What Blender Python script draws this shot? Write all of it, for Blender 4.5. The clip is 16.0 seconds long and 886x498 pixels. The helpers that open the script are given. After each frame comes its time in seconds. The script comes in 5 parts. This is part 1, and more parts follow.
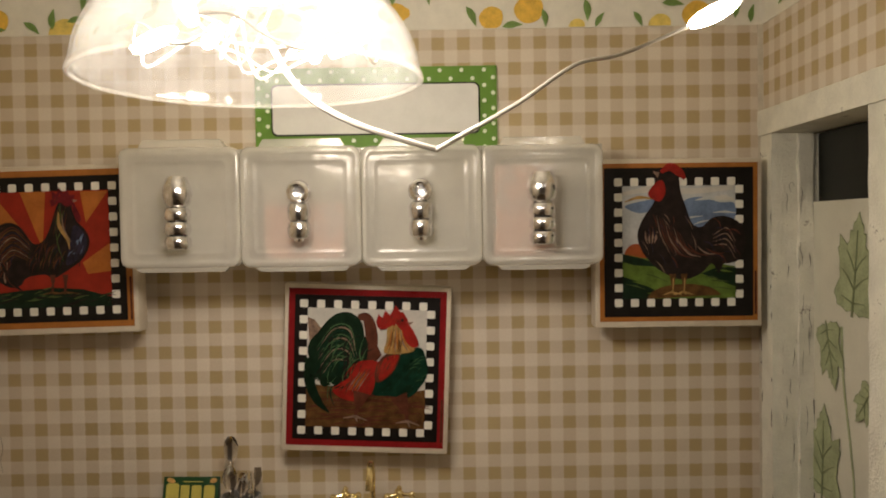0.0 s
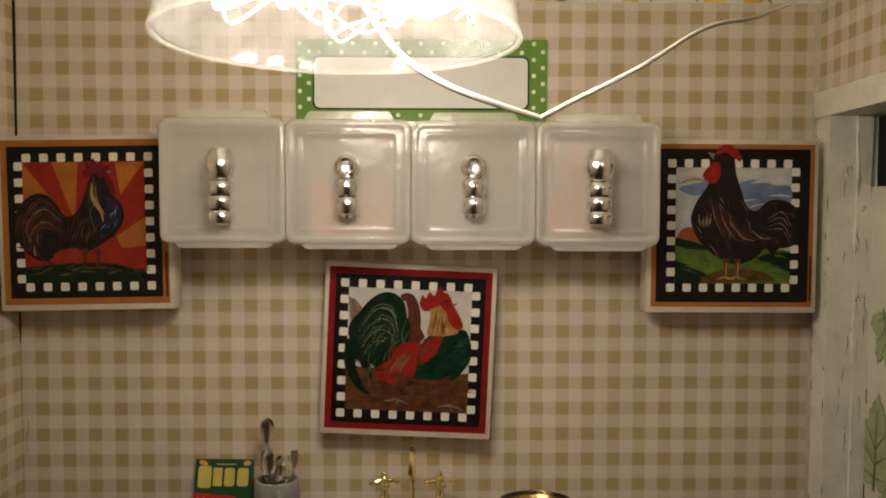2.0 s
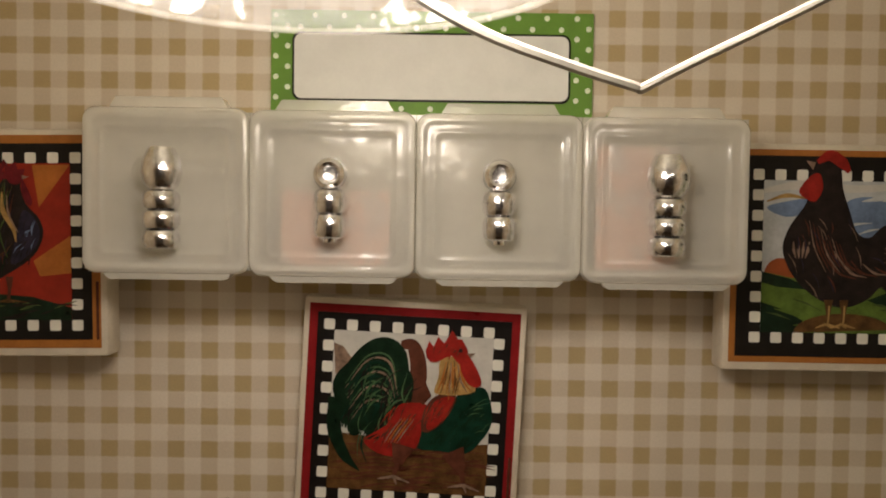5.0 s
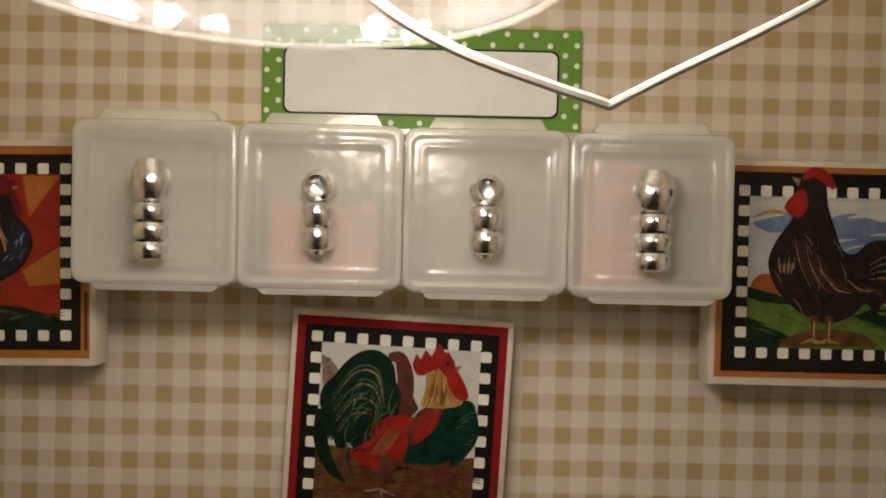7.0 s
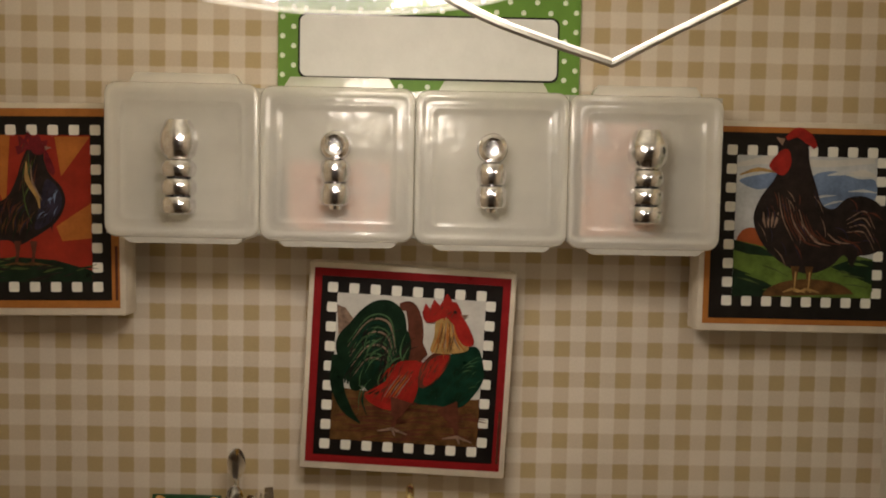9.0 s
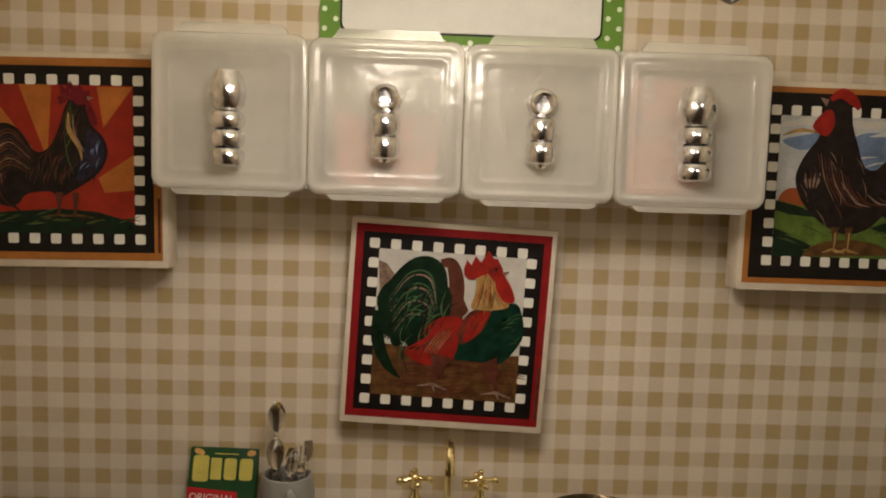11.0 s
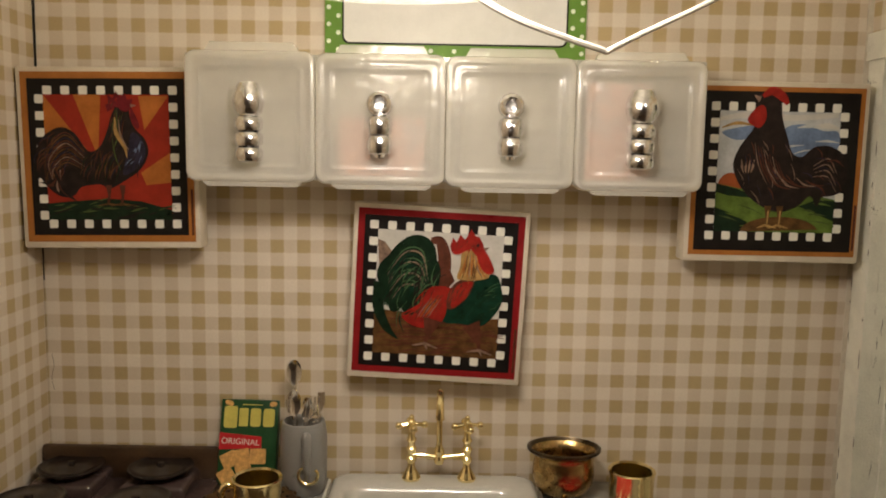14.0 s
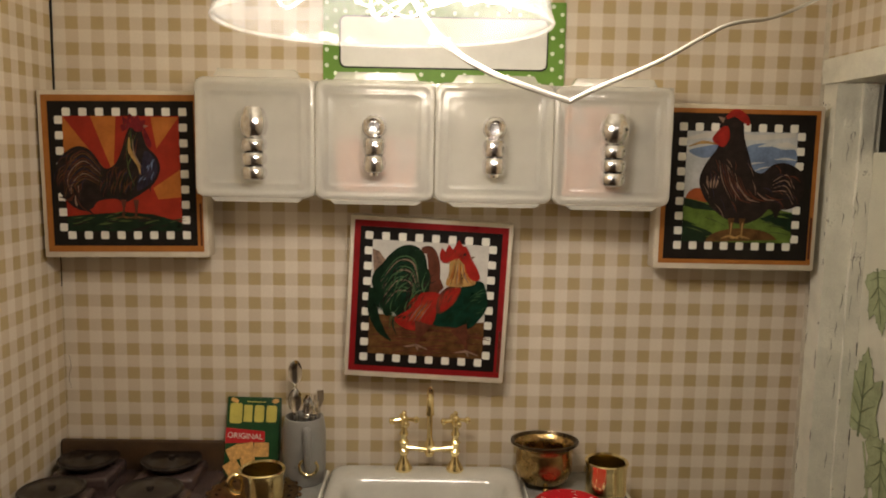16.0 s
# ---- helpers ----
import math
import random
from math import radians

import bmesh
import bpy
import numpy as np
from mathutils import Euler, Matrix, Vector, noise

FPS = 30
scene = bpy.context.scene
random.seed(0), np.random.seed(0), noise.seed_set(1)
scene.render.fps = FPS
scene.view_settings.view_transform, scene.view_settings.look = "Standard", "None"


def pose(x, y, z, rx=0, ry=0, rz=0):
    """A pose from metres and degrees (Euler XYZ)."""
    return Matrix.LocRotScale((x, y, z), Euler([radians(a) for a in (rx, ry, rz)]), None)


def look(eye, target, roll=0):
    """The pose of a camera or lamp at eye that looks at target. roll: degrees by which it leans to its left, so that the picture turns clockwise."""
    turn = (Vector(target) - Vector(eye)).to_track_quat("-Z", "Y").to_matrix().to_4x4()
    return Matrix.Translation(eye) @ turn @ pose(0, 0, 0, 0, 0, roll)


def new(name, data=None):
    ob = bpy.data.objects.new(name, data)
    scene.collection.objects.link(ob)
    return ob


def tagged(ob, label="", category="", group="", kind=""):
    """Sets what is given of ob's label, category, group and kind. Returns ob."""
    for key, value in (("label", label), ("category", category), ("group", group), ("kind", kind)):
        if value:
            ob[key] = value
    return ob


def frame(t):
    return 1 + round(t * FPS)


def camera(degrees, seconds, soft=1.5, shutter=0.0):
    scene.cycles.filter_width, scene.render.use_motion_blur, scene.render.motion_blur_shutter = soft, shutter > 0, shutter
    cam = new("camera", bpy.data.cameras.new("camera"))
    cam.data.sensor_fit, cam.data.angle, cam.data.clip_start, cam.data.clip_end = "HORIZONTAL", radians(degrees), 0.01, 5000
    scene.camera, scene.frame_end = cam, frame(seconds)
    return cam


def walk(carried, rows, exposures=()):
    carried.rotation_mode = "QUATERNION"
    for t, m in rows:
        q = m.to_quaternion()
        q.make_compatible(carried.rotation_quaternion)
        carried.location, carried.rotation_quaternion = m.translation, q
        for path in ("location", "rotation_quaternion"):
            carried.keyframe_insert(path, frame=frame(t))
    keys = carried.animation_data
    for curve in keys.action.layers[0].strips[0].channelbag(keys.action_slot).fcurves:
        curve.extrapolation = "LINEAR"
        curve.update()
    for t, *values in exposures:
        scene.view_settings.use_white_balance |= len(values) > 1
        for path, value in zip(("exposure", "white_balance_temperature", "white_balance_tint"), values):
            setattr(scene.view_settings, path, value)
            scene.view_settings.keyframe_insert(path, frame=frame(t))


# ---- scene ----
cam = camera(58.78, 16.0, soft=1.9)
PATH = [
    (0, (0.01963, -0.19730, 0.15984), (0.01954, 0.00263, 0.15471), -0.90),
    (0.5, (0.00789, -0.19832, 0.16110), (0.00868, 0.00158, 0.15495), -0.32),
    (1, (0.00494, -0.19412, 0.16044), (0.00539, 0.00576, 0.15348), 0.08),
    (1.5, (0.00415, -0.19097, 0.16038), (0.00653, 0.00888, 0.15312), 0.24),
    (2, (0.00580, -0.19142, 0.15845), (0.00880, 0.00836, 0.14952), 0.11),
    (2.5, (0.00483, -0.18394, 0.16454), (0.00750, 0.01567, 0.15226), -0.16),
    (3, (0.00022, -0.17585, 0.16771), (0.00068, 0.02379, 0.15566), -0.43),
    (3.5, (-0.00237, -0.17040, 0.16360), (-0.00213, 0.02872, 0.14487), 2.43),
    (4, (0.00245, -0.15842, 0.16599), (0.00779, 0.04081, 0.14921), 1.11),
    (4.5, (0.00504, -0.14890, 0.16094), (0.00543, 0.05085, 0.15096), 0.69),
    (7, (0.00772, -0.14965, 0.16083), (0.00829, 0.05032, 0.15772), 1.24),
    (7.5, (0.00874, -0.15886, 0.16968), (0.00422, 0.04089, 0.16083), 0.05),
    (8, (0.00938, -0.15772, 0.16515), (0.00996, 0.04197, 0.15417), 0.31),
    (8.5, (0.00785, -0.15931, 0.16055), (0.00988, 0.04042, 0.15033), 0.95),
    (11, (-0.00511, -0.15986, 0.15498), (0.00014, 0.03930, 0.13741), 1.84),
    (11.5, (0.00614, -0.16337, 0.15295), (0.01803, 0.03529, 0.13309), 1.41),
    (12, (0.01542, -0.17315, 0.15574), (0.02295, 0.02546, 0.13336), 0.39),
    (12.5, (0.00714, -0.19100, 0.15925), (0.00745, 0.00755, 0.13518), -0.58),
    (13, (-0.00052, -0.19000, 0.15440), (0.00192, 0.00789, 0.12554), 0.96),
    (13.5, (-0.00395, -0.18691, 0.15679), (-0.00284, 0.01136, 0.13059), 0.69),
    (14, (0.00044, -0.18665, 0.15789), (0.00154, 0.01199, 0.13464), 1.03),
    (14.5, (0.01305, -0.19269, 0.15834), (0.01564, 0.00608, 0.13631), 0.79),
    (15, (0.01035, -0.20012, 0.16122), (0.01432, -0.00164, 0.13698), 0.64),
    (15.5, (0.00096, -0.20267, 0.16266), (0.00543, -0.00458, 0.13545), 0.95),
    (16, (0.00111, -0.20109, 0.16315), (0.00401, -0.00263, 0.13858), 1.04),
]
walk(cam, [(t, look(eye, target, roll)) for t, eye, target, roll in PATH],
     [(0, -0.13, 6400, 12), (1.5, -0.15, 6420, 12), (3.5, -0.21, 6450, 12), (7.5, -0.16, 6130, 13), (8.5, -0.18, 6200, 12), (11.0, -0.05, 6380, 12), (12.5, 0.20, 6360, 12), (13.5, 0.23, 6360, 12), (16.0, 0.12, 6380, 12)])

# ---- world and light ----
world = bpy.data.worlds.new("world")
scene.world = world
world.use_nodes = True
world.node_tree.nodes["Background"].inputs[0].default_value = (1.0, 0.66, 0.36, 1)
world.node_tree.nodes["Background"].inputs[1].default_value = 0.085
LAMP = (-0.0058, -0.0905, 0.1806)
RIM, DOME_HIGH = 0.0227, 0.0165


def bulb_light(x, y, z, watts, size=0.0012):
    lamp = bpy.data.lights.new("led_light", "POINT")
    lamp.energy, lamp.color, lamp.shadow_soft_size = watts, (1.0, 0.87, 0.72), size
    ob = new("led_light", lamp)
    ob.location = (x, y, z)
    return ob


# places of the fairy lights under the dome, from its rim's middle
LEDS = [(-0.0120, -0.003, 0.0046), (-0.0055, -0.010, 0.0066), (0.0035, -0.004, 0.0098), (0.0135, -0.001, 0.0044),
        (0.0070, 0.010, 0.0060), (-0.0075, 0.008, 0.0078), (0.0100, -0.010, 0.0042), (-0.0010, 0.003, 0.0118)]
LED_TURNS = [(10, 70, 0), (75, 20, 0), (20, 80, 30), (5, 62, 0), (70, 35, 0), (15, 75, -40), (80, 10, 0), (0, 85, 15)]
for k, (x, y, z) in enumerate(LEDS):
    if k in (0, 3, 4, 5, 6):
        bulb_light(LAMP[0] + x, LAMP[1] + y, LAMP[2] + z - 0.0032, 0.0215, 0.0022)


# ---- mesh helpers ----
def thing(name, place=(0, 0, 0), turn=(0, 0, 0)):
    ob = new(name)
    ob.empty_display_size = 0.005
    ob.matrix_basis = pose(*place, *turn)
    return ob


def mesh_of(name, bm, material, smooth=35):
    me = bpy.data.meshes.new(name)
    bmesh.ops.recalc_face_normals(bm, faces=bm.faces)
    bm.to_mesh(me)
    bm.free()
    if smooth:
        me.shade_smooth()
        me.set_sharp_from_angle(angle=radians(smooth))
    me.materials.append(material)
    return me


def part(name, bm, material, parent=None, label="", smooth=35):
    ob = new(name, mesh_of(name, bm, material, smooth))
    if parent is not None:
        ob.parent = parent
    if label:
        ob["label"] = label
    return ob


def single(name, bm, material, label, category, kind="", group="", smooth=35):
    return tagged(part(name, bm, material, smooth=smooth), label, category, group, kind)


def block(x0, x1, y0, y1, z0, z1, bevel=0.0, bm=None, segments=2):
    bm = bm or bmesh.new()
    m = Matrix.LocRotScale(((x0 + x1) / 2, (y0 + y1) / 2, (z0 + z1) / 2), None, (x1 - x0, y1 - y0, z1 - z0))
    made = bmesh.ops.create_cube(bm, size=1, matrix=m)["verts"]
    if bevel:
        edges = list({e for v in made for e in v.link_edges})
        bmesh.ops.bevel(bm, geom=edges, offset=bevel, segments=segments, affect="EDGES", profile=0.5)
    return bm


def lathe(profile, around=40, bm=None, place=(0, 0, 0), squash=(1, 1), axis="z", caps=True):
    """Turn a profile of (radius, height) round an axis."""
    bm = bm or bmesh.new()
    rings = []
    for r, h in profile:
        ring = []
        for k in range(around):
            a = 2 * math.pi * k / around
            p = Vector((r * math.cos(a) * squash[0], r * math.sin(a) * squash[1], h))
            if axis == "y":
                p = Vector((p.x, -p.z, p.y))
            if axis == "x":
                p = Vector((p.z, p.y, p.x))
            ring.append(bm.verts.new(p + Vector(place)))
        rings.append(ring)
    for a, b in zip(rings, rings[1:]):
        for k in range(around):
            bm.faces.new((a[k], a[(k + 1) % around], b[(k + 1) % around], b[k]))
    for ring, (r, h) in ((rings[0], profile[0]), (rings[-1], profile[-1])):
        if caps and r > 1e-7:
            bm.faces.new(ring)
    bmesh.ops.remove_doubles(bm, verts=bm.verts, dist=1e-7)
    return bm


def glide(points, steps=8):
    """Points on a smooth line through the given ones."""
    ps = [Vector(p) for p in points]
    ps = [2 * ps[0] - ps[1]] + ps + [2 * ps[-1] - ps[-2]]
    out = []
    for k in range(1, len(ps) - 2):
        a, b, c, d = ps[k - 1 : k + 3]
        for s in range(steps):
            t = s / steps
            out.append(0.5 * (2 * b + (c - a) * t + (2 * a - 5 * b + 4 * c - d) * t * t + (3 * b - a - 3 * c + d) * t ** 3))
    return out + [ps[-2]]


def tube(points, radius, bm=None, around=10, steps=8, radii=None):
    bm = bm or bmesh.new()
    line = glide(points, steps)
    up = Vector((0.13, 0.31, 0.94))
    rings = []
    for k, p in enumerate(line):
        way = (line[min(k + 1, len(line) - 1)] - line[max(k - 1, 0)]).normalized()
        side = way.cross(up).normalized()
        up = side.cross(way).normalized()
        r = radius
        if radii:
            f = k / (len(line) - 1) * (len(radii) - 1)
            i = min(int(f), len(radii) - 2)
            r = radii[i] + (radii[i + 1] - radii[i]) * (f - i)
        rings.append([bm.verts.new(p + r * (math.cos(2 * math.pi * j / around) * side + math.sin(2 * math.pi * j / around) * up)) for j in range(around)])
    for a, b in zip(rings, rings[1:]):
        for j in range(around):
            bm.faces.new((a[j], a[(j + 1) % around], b[(j + 1) % around], b[j]))
    bm.faces.new(rings[0])
    bm.faces.new(rings[-1])
    return bm


def ball(x, y, z, r, bm=None, squash=(1, 1, 1)):
    bm = bm or bmesh.new()
    bmesh.ops.create_uvsphere(bm, u_segments=18, v_segments=12, radius=1, matrix=Matrix.LocRotScale((x, y, z), None, [r * s for s in squash]))
    return bm


def slab(outline, depth, y=0.0, bm=None):
    """A flat piece in the x-z plane that faces -y: an outline of (x, z), its front at y, depth behind it."""
    bm = bm or bmesh.new()
    front = [bm.verts.new((x, y, z)) for x, z in outline]
    back = [bm.verts.new((x, y + depth, z)) for x, z in outline]
    bm.faces.new(front)
    bm.faces.new(back[::-1])
    n = len(outline)
    for k in range(n):
        bm.faces.new((front[k], back[k], back[(k + 1) % n], front[(k + 1) % n]))
    return bm


def rect(x0, x1, z0, z1, r=0.0, n=6):
    if not r:
        return [(x0, z0), (x1, z0), (x1, z1), (x0, z1)]
    out = []
    for cx, cz, a in ((x1 - r, z1 - r, 0), (x0 + r, z1 - r, 90), (x0 + r, z0 + r, 180), (x1 - r, z0 + r, 270)):
        out += [(cx + r * math.cos(radians(a + 90 * k / n)), cz + r * math.sin(radians(a + 90 * k / n))) for k in range(n + 1)]
    return out


def oval(x, z, rx, rz, turn=0, n=28, wave=0.0):
    c, s = math.cos(radians(turn)), math.sin(radians(turn))
    out = []
    for k in range(n):
        a = 2 * math.pi * k / n
        f = 1 + wave * math.sin(5 * a + 1) + wave * math.sin(3 * a)
        u, v = rx * f * math.cos(a), rz * f * math.sin(a)
        out.append((x + c * u - s * v, z + s * u + c * v))
    return out


def stroke(points, widths, steps=7):
    """The outline of a brush stroke along a line of (x, z), with a width at each of even steps."""
    line = glide([(x, 0, z) for x, z in points], steps)
    left, right = [], []
    for k, p in enumerate(line):
        way = (line[min(k + 1, len(line) - 1)] - line[max(k - 1, 0)]).normalized()
        f = k / (len(line) - 1) * (len(widths) - 1)
        i = min(int(f), len(widths) - 2)
        w = (widths[i] + (widths[i + 1] - widths[i]) * (f - i)) / 2 + 1e-6
        left.append((p.x - way.z * w, p.z + way.x * w))
        right.append((p.x + way.z * w, p.z - way.x * w))
    return left + right[::-1]


# ---- materials ----
def material(name, colour, rough=0.5, metal=0.0, vary=0.12, size=0.004, grain=0.0006, bump=0.0, spec=0.5, coat=0.0, other=None, amount=0.5, rough_vary=0.1):
    """A surface with stains at one size and grain at another; other: a second colour in worn patches."""
    m = bpy.data.materials.new(name)
    m.use_nodes = True
    nt = m.node_tree
    bsdf = nt.nodes["Principled BSDF"]
    bsdf.inputs["Metallic"].default_value = metal
    bsdf.inputs["Specular IOR Level"].default_value = spec
    bsdf.inputs["Coat Weight"].default_value = coat
    bsdf.inputs["Coat Roughness"].default_value = 0.08
    where = nt.nodes.new("ShaderNodeTexCoord").outputs["Object"]

    def noise_at(scale, detail):
        n = nt.nodes.new("ShaderNodeTexNoise")
        n.inputs["Scale"].default_value, n.inputs["Detail"].default_value = scale, detail
        nt.links.new(where, n.inputs["Vector"])
        return n.outputs["Fac"]

    big, fine = noise_at(1 / size, 3), noise_at(1 / grain, 4)
    both = nt.nodes.new("ShaderNodeMath")
    both.operation = "MULTIPLY_ADD"
    nt.links.new(fine, both.inputs[0])
    both.inputs[1].default_value = 0.4
    nt.links.new(big, both.inputs[2])
    ramp = nt.nodes.new("ShaderNodeMapRange")
    ramp.inputs["From Min"].default_value, ramp.inputs["From Max"].default_value = 0.45, 0.95
    ramp.inputs["To Min"].default_value, ramp.inputs["To Max"].default_value = 1 - vary, 1 + vary
    nt.links.new(both.outputs[0], ramp.inputs["Value"])
    tint = nt.nodes.new("ShaderNodeMix")
    tint.data_type, tint.blend_type = "RGBA", "MULTIPLY"
    tint.inputs["Factor"].default_value = 1
    tint.inputs["A"].default_value = (*colour, 1)
    nt.links.new(ramp.outputs[0], tint.inputs["B"])
    last = tint.outputs["Result"]
    if other:
        mask = nt.nodes.new("ShaderNodeMapRange")
        mask.inputs["From Min"].default_value, mask.inputs["From Max"].default_value = amount, amount + 0.08
        nt.links.new(both.outputs[0], mask.inputs["Value"])
        mix = nt.nodes.new("ShaderNodeMix")
        mix.data_type = "RGBA"
        nt.links.new(mask.outputs[0], mix.inputs["Factor"])
        nt.links.new(last, mix.inputs["A"])
        mix.inputs["B"].default_value = (*other, 1)
        last = mix.outputs["Result"]
    nt.links.new(last, bsdf.inputs["Base Color"])
    shine = nt.nodes.new("ShaderNodeMapRange")
    shine.inputs["To Min"].default_value, shine.inputs["To Max"].default_value = max(rough - rough_vary, 0.02), min(rough + rough_vary, 1)
    nt.links.new(big, shine.inputs["Value"])
    nt.links.new(shine.outputs[0], bsdf.inputs["Roughness"])
    if bump:
        relief = nt.nodes.new("ShaderNodeBump")
        relief.inputs["Distance"].default_value, relief.inputs["Strength"].default_value = bump, 0.6
        nt.links.new(both.outputs[0], relief.inputs["Height"])
        nt.links.new(relief.outputs[0], bsdf.inputs["Normal"])
    return m


CHECK = 0.00635


def gingham():
    """Printed check paper: two sets of stripes of one width, darker where they cross, from the UV map in metres."""
    m = bpy.data.materials.new("gingham_paper")
    m.use_nodes = True
    nt = m.node_tree
    bsdf = nt.nodes["Principled BSDF"]
    uv = nt.nodes.new("ShaderNodeUVMap").outputs[0]
    wob = nt.nodes.new("ShaderNodeTexNoise")
    wob.inputs["Scale"].default_value, wob.inputs["Detail"].default_value = 900, 3
    nt.links.new(uv, wob.inputs["Vector"])
    split = nt.nodes.new("ShaderNodeSeparateXYZ")
    nt.links.new(uv, split.inputs[0])

    def calc(op, a, b=None, c=None):
        n = nt.nodes.new("ShaderNodeMath")
        n.operation = op
        for k, v in enumerate((a, b, c)):
            if v is None:
                continue
            if isinstance(v, (int, float)):
                n.inputs[k].default_value = v
            else:
                nt.links.new(v, n.inputs[k])
        return n.outputs[0]

    masks = []
    for axis in (0, 1):
        f = calc("FRACT", calc("ADD", calc("DIVIDE", split.outputs[axis], CHECK), 100.5))
        d = calc("ABSOLUTE", calc("SUBTRACT", f, 0.5))
        d = calc("MULTIPLY_ADD", calc("SUBTRACT", wob.outputs["Fac"], 0.5), 0.05, d)
        edge = nt.nodes.new("ShaderNodeMapRange")
        edge.inputs["From Min"].default_value, edge.inputs["From Max"].default_value = 0.222, 0.276
        edge.inputs["To Min"].default_value, edge.inputs["To Max"].default_value = 1, 0
        nt.links.new(d, edge.inputs["Value"])
        masks.append(edge.outputs[0])
    both, either = calc("MULTIPLY", *masks), calc("MAXIMUM", *masks)

    def mix(fac, a, b):
        n = nt.nodes.new("ShaderNodeMix")
        n.data_type = "RGBA"
        nt.links.new(fac, n.inputs["Factor"])
        for key, v in (("A", a), ("B", b)):
            if isinstance(v, tuple):
                n.inputs[key].default_value = (*v, 1)
            else:
                nt.links.new(v, n.inputs[key])
        return n.outputs["Result"]

    colour = mix(both, mix(either, (0.690, 0.618, 0.512), (0.600, 0.508, 0.388)), (0.452, 0.340, 0.168))
    stain = nt.nodes.new("ShaderNodeTexNoise")
    stain.inputs["Scale"].default_value, stain.inputs["Detail"].default_value = 45, 4
    nt.links.new(uv, stain.inputs["Vector"])
    level = nt.nodes.new("ShaderNodeMapRange")
    level.inputs["To Min"].default_value, level.inputs["To Max"].default_value = 0.84, 1.1
    nt.links.new(stain.outputs["Fac"], level.inputs["Value"])
    fibre = nt.nodes.new("ShaderNodeTexNoise")
    fibre.inputs["Scale"].default_value, fibre.inputs["Detail"].default_value = 2600, 3
    nt.links.new(uv, fibre.inputs["Vector"])
    level2 = nt.nodes.new("ShaderNodeMapRange")
    level2.inputs["To Min"].default_value, level2.inputs["To Max"].default_value = 0.9, 1.1
    nt.links.new(fibre.outputs["Fac"], level2.inputs["Value"])
    tone = nt.nodes.new("ShaderNodeMix")
    tone.data_type, tone.blend_type = "RGBA", "MULTIPLY"
    tone.inputs["Factor"].default_value = 1
    nt.links.new(colour, tone.inputs["A"])
    nt.links.new(calc("MULTIPLY", level.outputs[0], level2.outputs[0]), tone.inputs["B"])
    nt.links.new(tone.outputs["Result"], bsdf.inputs["Base Color"])
    bsdf.inputs["Roughness"].default_value = 0.55
    relief = nt.nodes.new("ShaderNodeBump")
    relief.inputs["Distance"].default_value, relief.inputs["Strength"].default_value = 0.0001, 0.4
    nt.links.new(stain.outputs["Fac"], relief.inputs["Height"])
    nt.links.new(relief.outputs[0], bsdf.inputs["Normal"])
    return m


def milky(name, colour, clear, rough, through_it=0.4, waves=0.0, cloud_vary=0.06):
    """Thin cloudy plastic: part clear, part scattering to both sides, with a glossy skin."""
    m = bpy.data.materials.new(name)
    m.use_nodes = True
    nt = m.node_tree
    out = nt.nodes["Material Output"]
    nt.nodes.remove(nt.nodes["Principled BSDF"])
    make = lambda kind: nt.nodes.new("ShaderNode" + kind)
    noise_node = make("TexNoise")
    noise_node.inputs["Scale"].default_value, noise_node.inputs["Detail"].default_value = 160, 4
    nt.links.new(make("TexCoord").outputs["Object"], noise_node.inputs["Vector"])
    level = make("MapRange")
    level.inputs["To Min"].default_value, level.inputs["To Max"].default_value = clear - cloud_vary, min(clear + cloud_vary, 1)
    nt.links.new(noise_node.outputs["Fac"], level.inputs["Value"])
    diffuse, trans, clear_node, gloss = make("BsdfDiffuse"), make("BsdfTranslucent"), make("BsdfTransparent"), make("BsdfGlossy")
    diffuse.inputs[0].default_value = trans.inputs[0].default_value = (*colour, 1)
    clear_node.inputs[0].default_value = (0.97, 0.96, 0.93, 1)
    gloss.inputs["Roughness"].default_value = rough
    wave, relief = make("TexNoise"), make("Bump")
    wave.inputs["Scale"].default_value, wave.inputs["Detail"].default_value = 260, 1
    nt.links.new(make("TexCoord").outputs["Object"], wave.inputs["Vector"])
    relief.inputs["Strength"].default_value, relief.inputs["Distance"].default_value = waves, 0.0004
    nt.links.new(wave.outputs["Fac"], relief.inputs["Height"])
    if waves:
        nt.links.new(relief.outputs["Normal"], gloss.inputs["Normal"])
    cloud, body, skin, side, curve, fres = make("MixShader"), make("MixShader"), make("MixShader"), make("LayerWeight"), make("Math"), make("Math")
    cloud.inputs[0].default_value = through_it
    side.inputs["Blend"].default_value = 0.5
    curve.operation, fres.operation = "POWER", "MULTIPLY_ADD"
    nt.links.new(side.outputs["Facing"], curve.inputs[0])
    curve.inputs[1].default_value = 4.0
    nt.links.new(curve.outputs[0], fres.inputs[0])
    fres.inputs[1].default_value, fres.inputs[2].default_value = 0.7, 0.04
    for a, b, c in ((diffuse, cloud, 1), (trans, cloud, 2), (cloud, body, 1), (clear_node, body, 2), (body, skin, 1), (gloss, skin, 2)):
        nt.links.new(a.outputs[0], b.inputs[c])
    nt.links.new(level.outputs[0], body.inputs[0])
    nt.links.new(fres.outputs[0], skin.inputs[0])
    nt.links.new(skin.outputs[0], out.inputs[0])
    return m


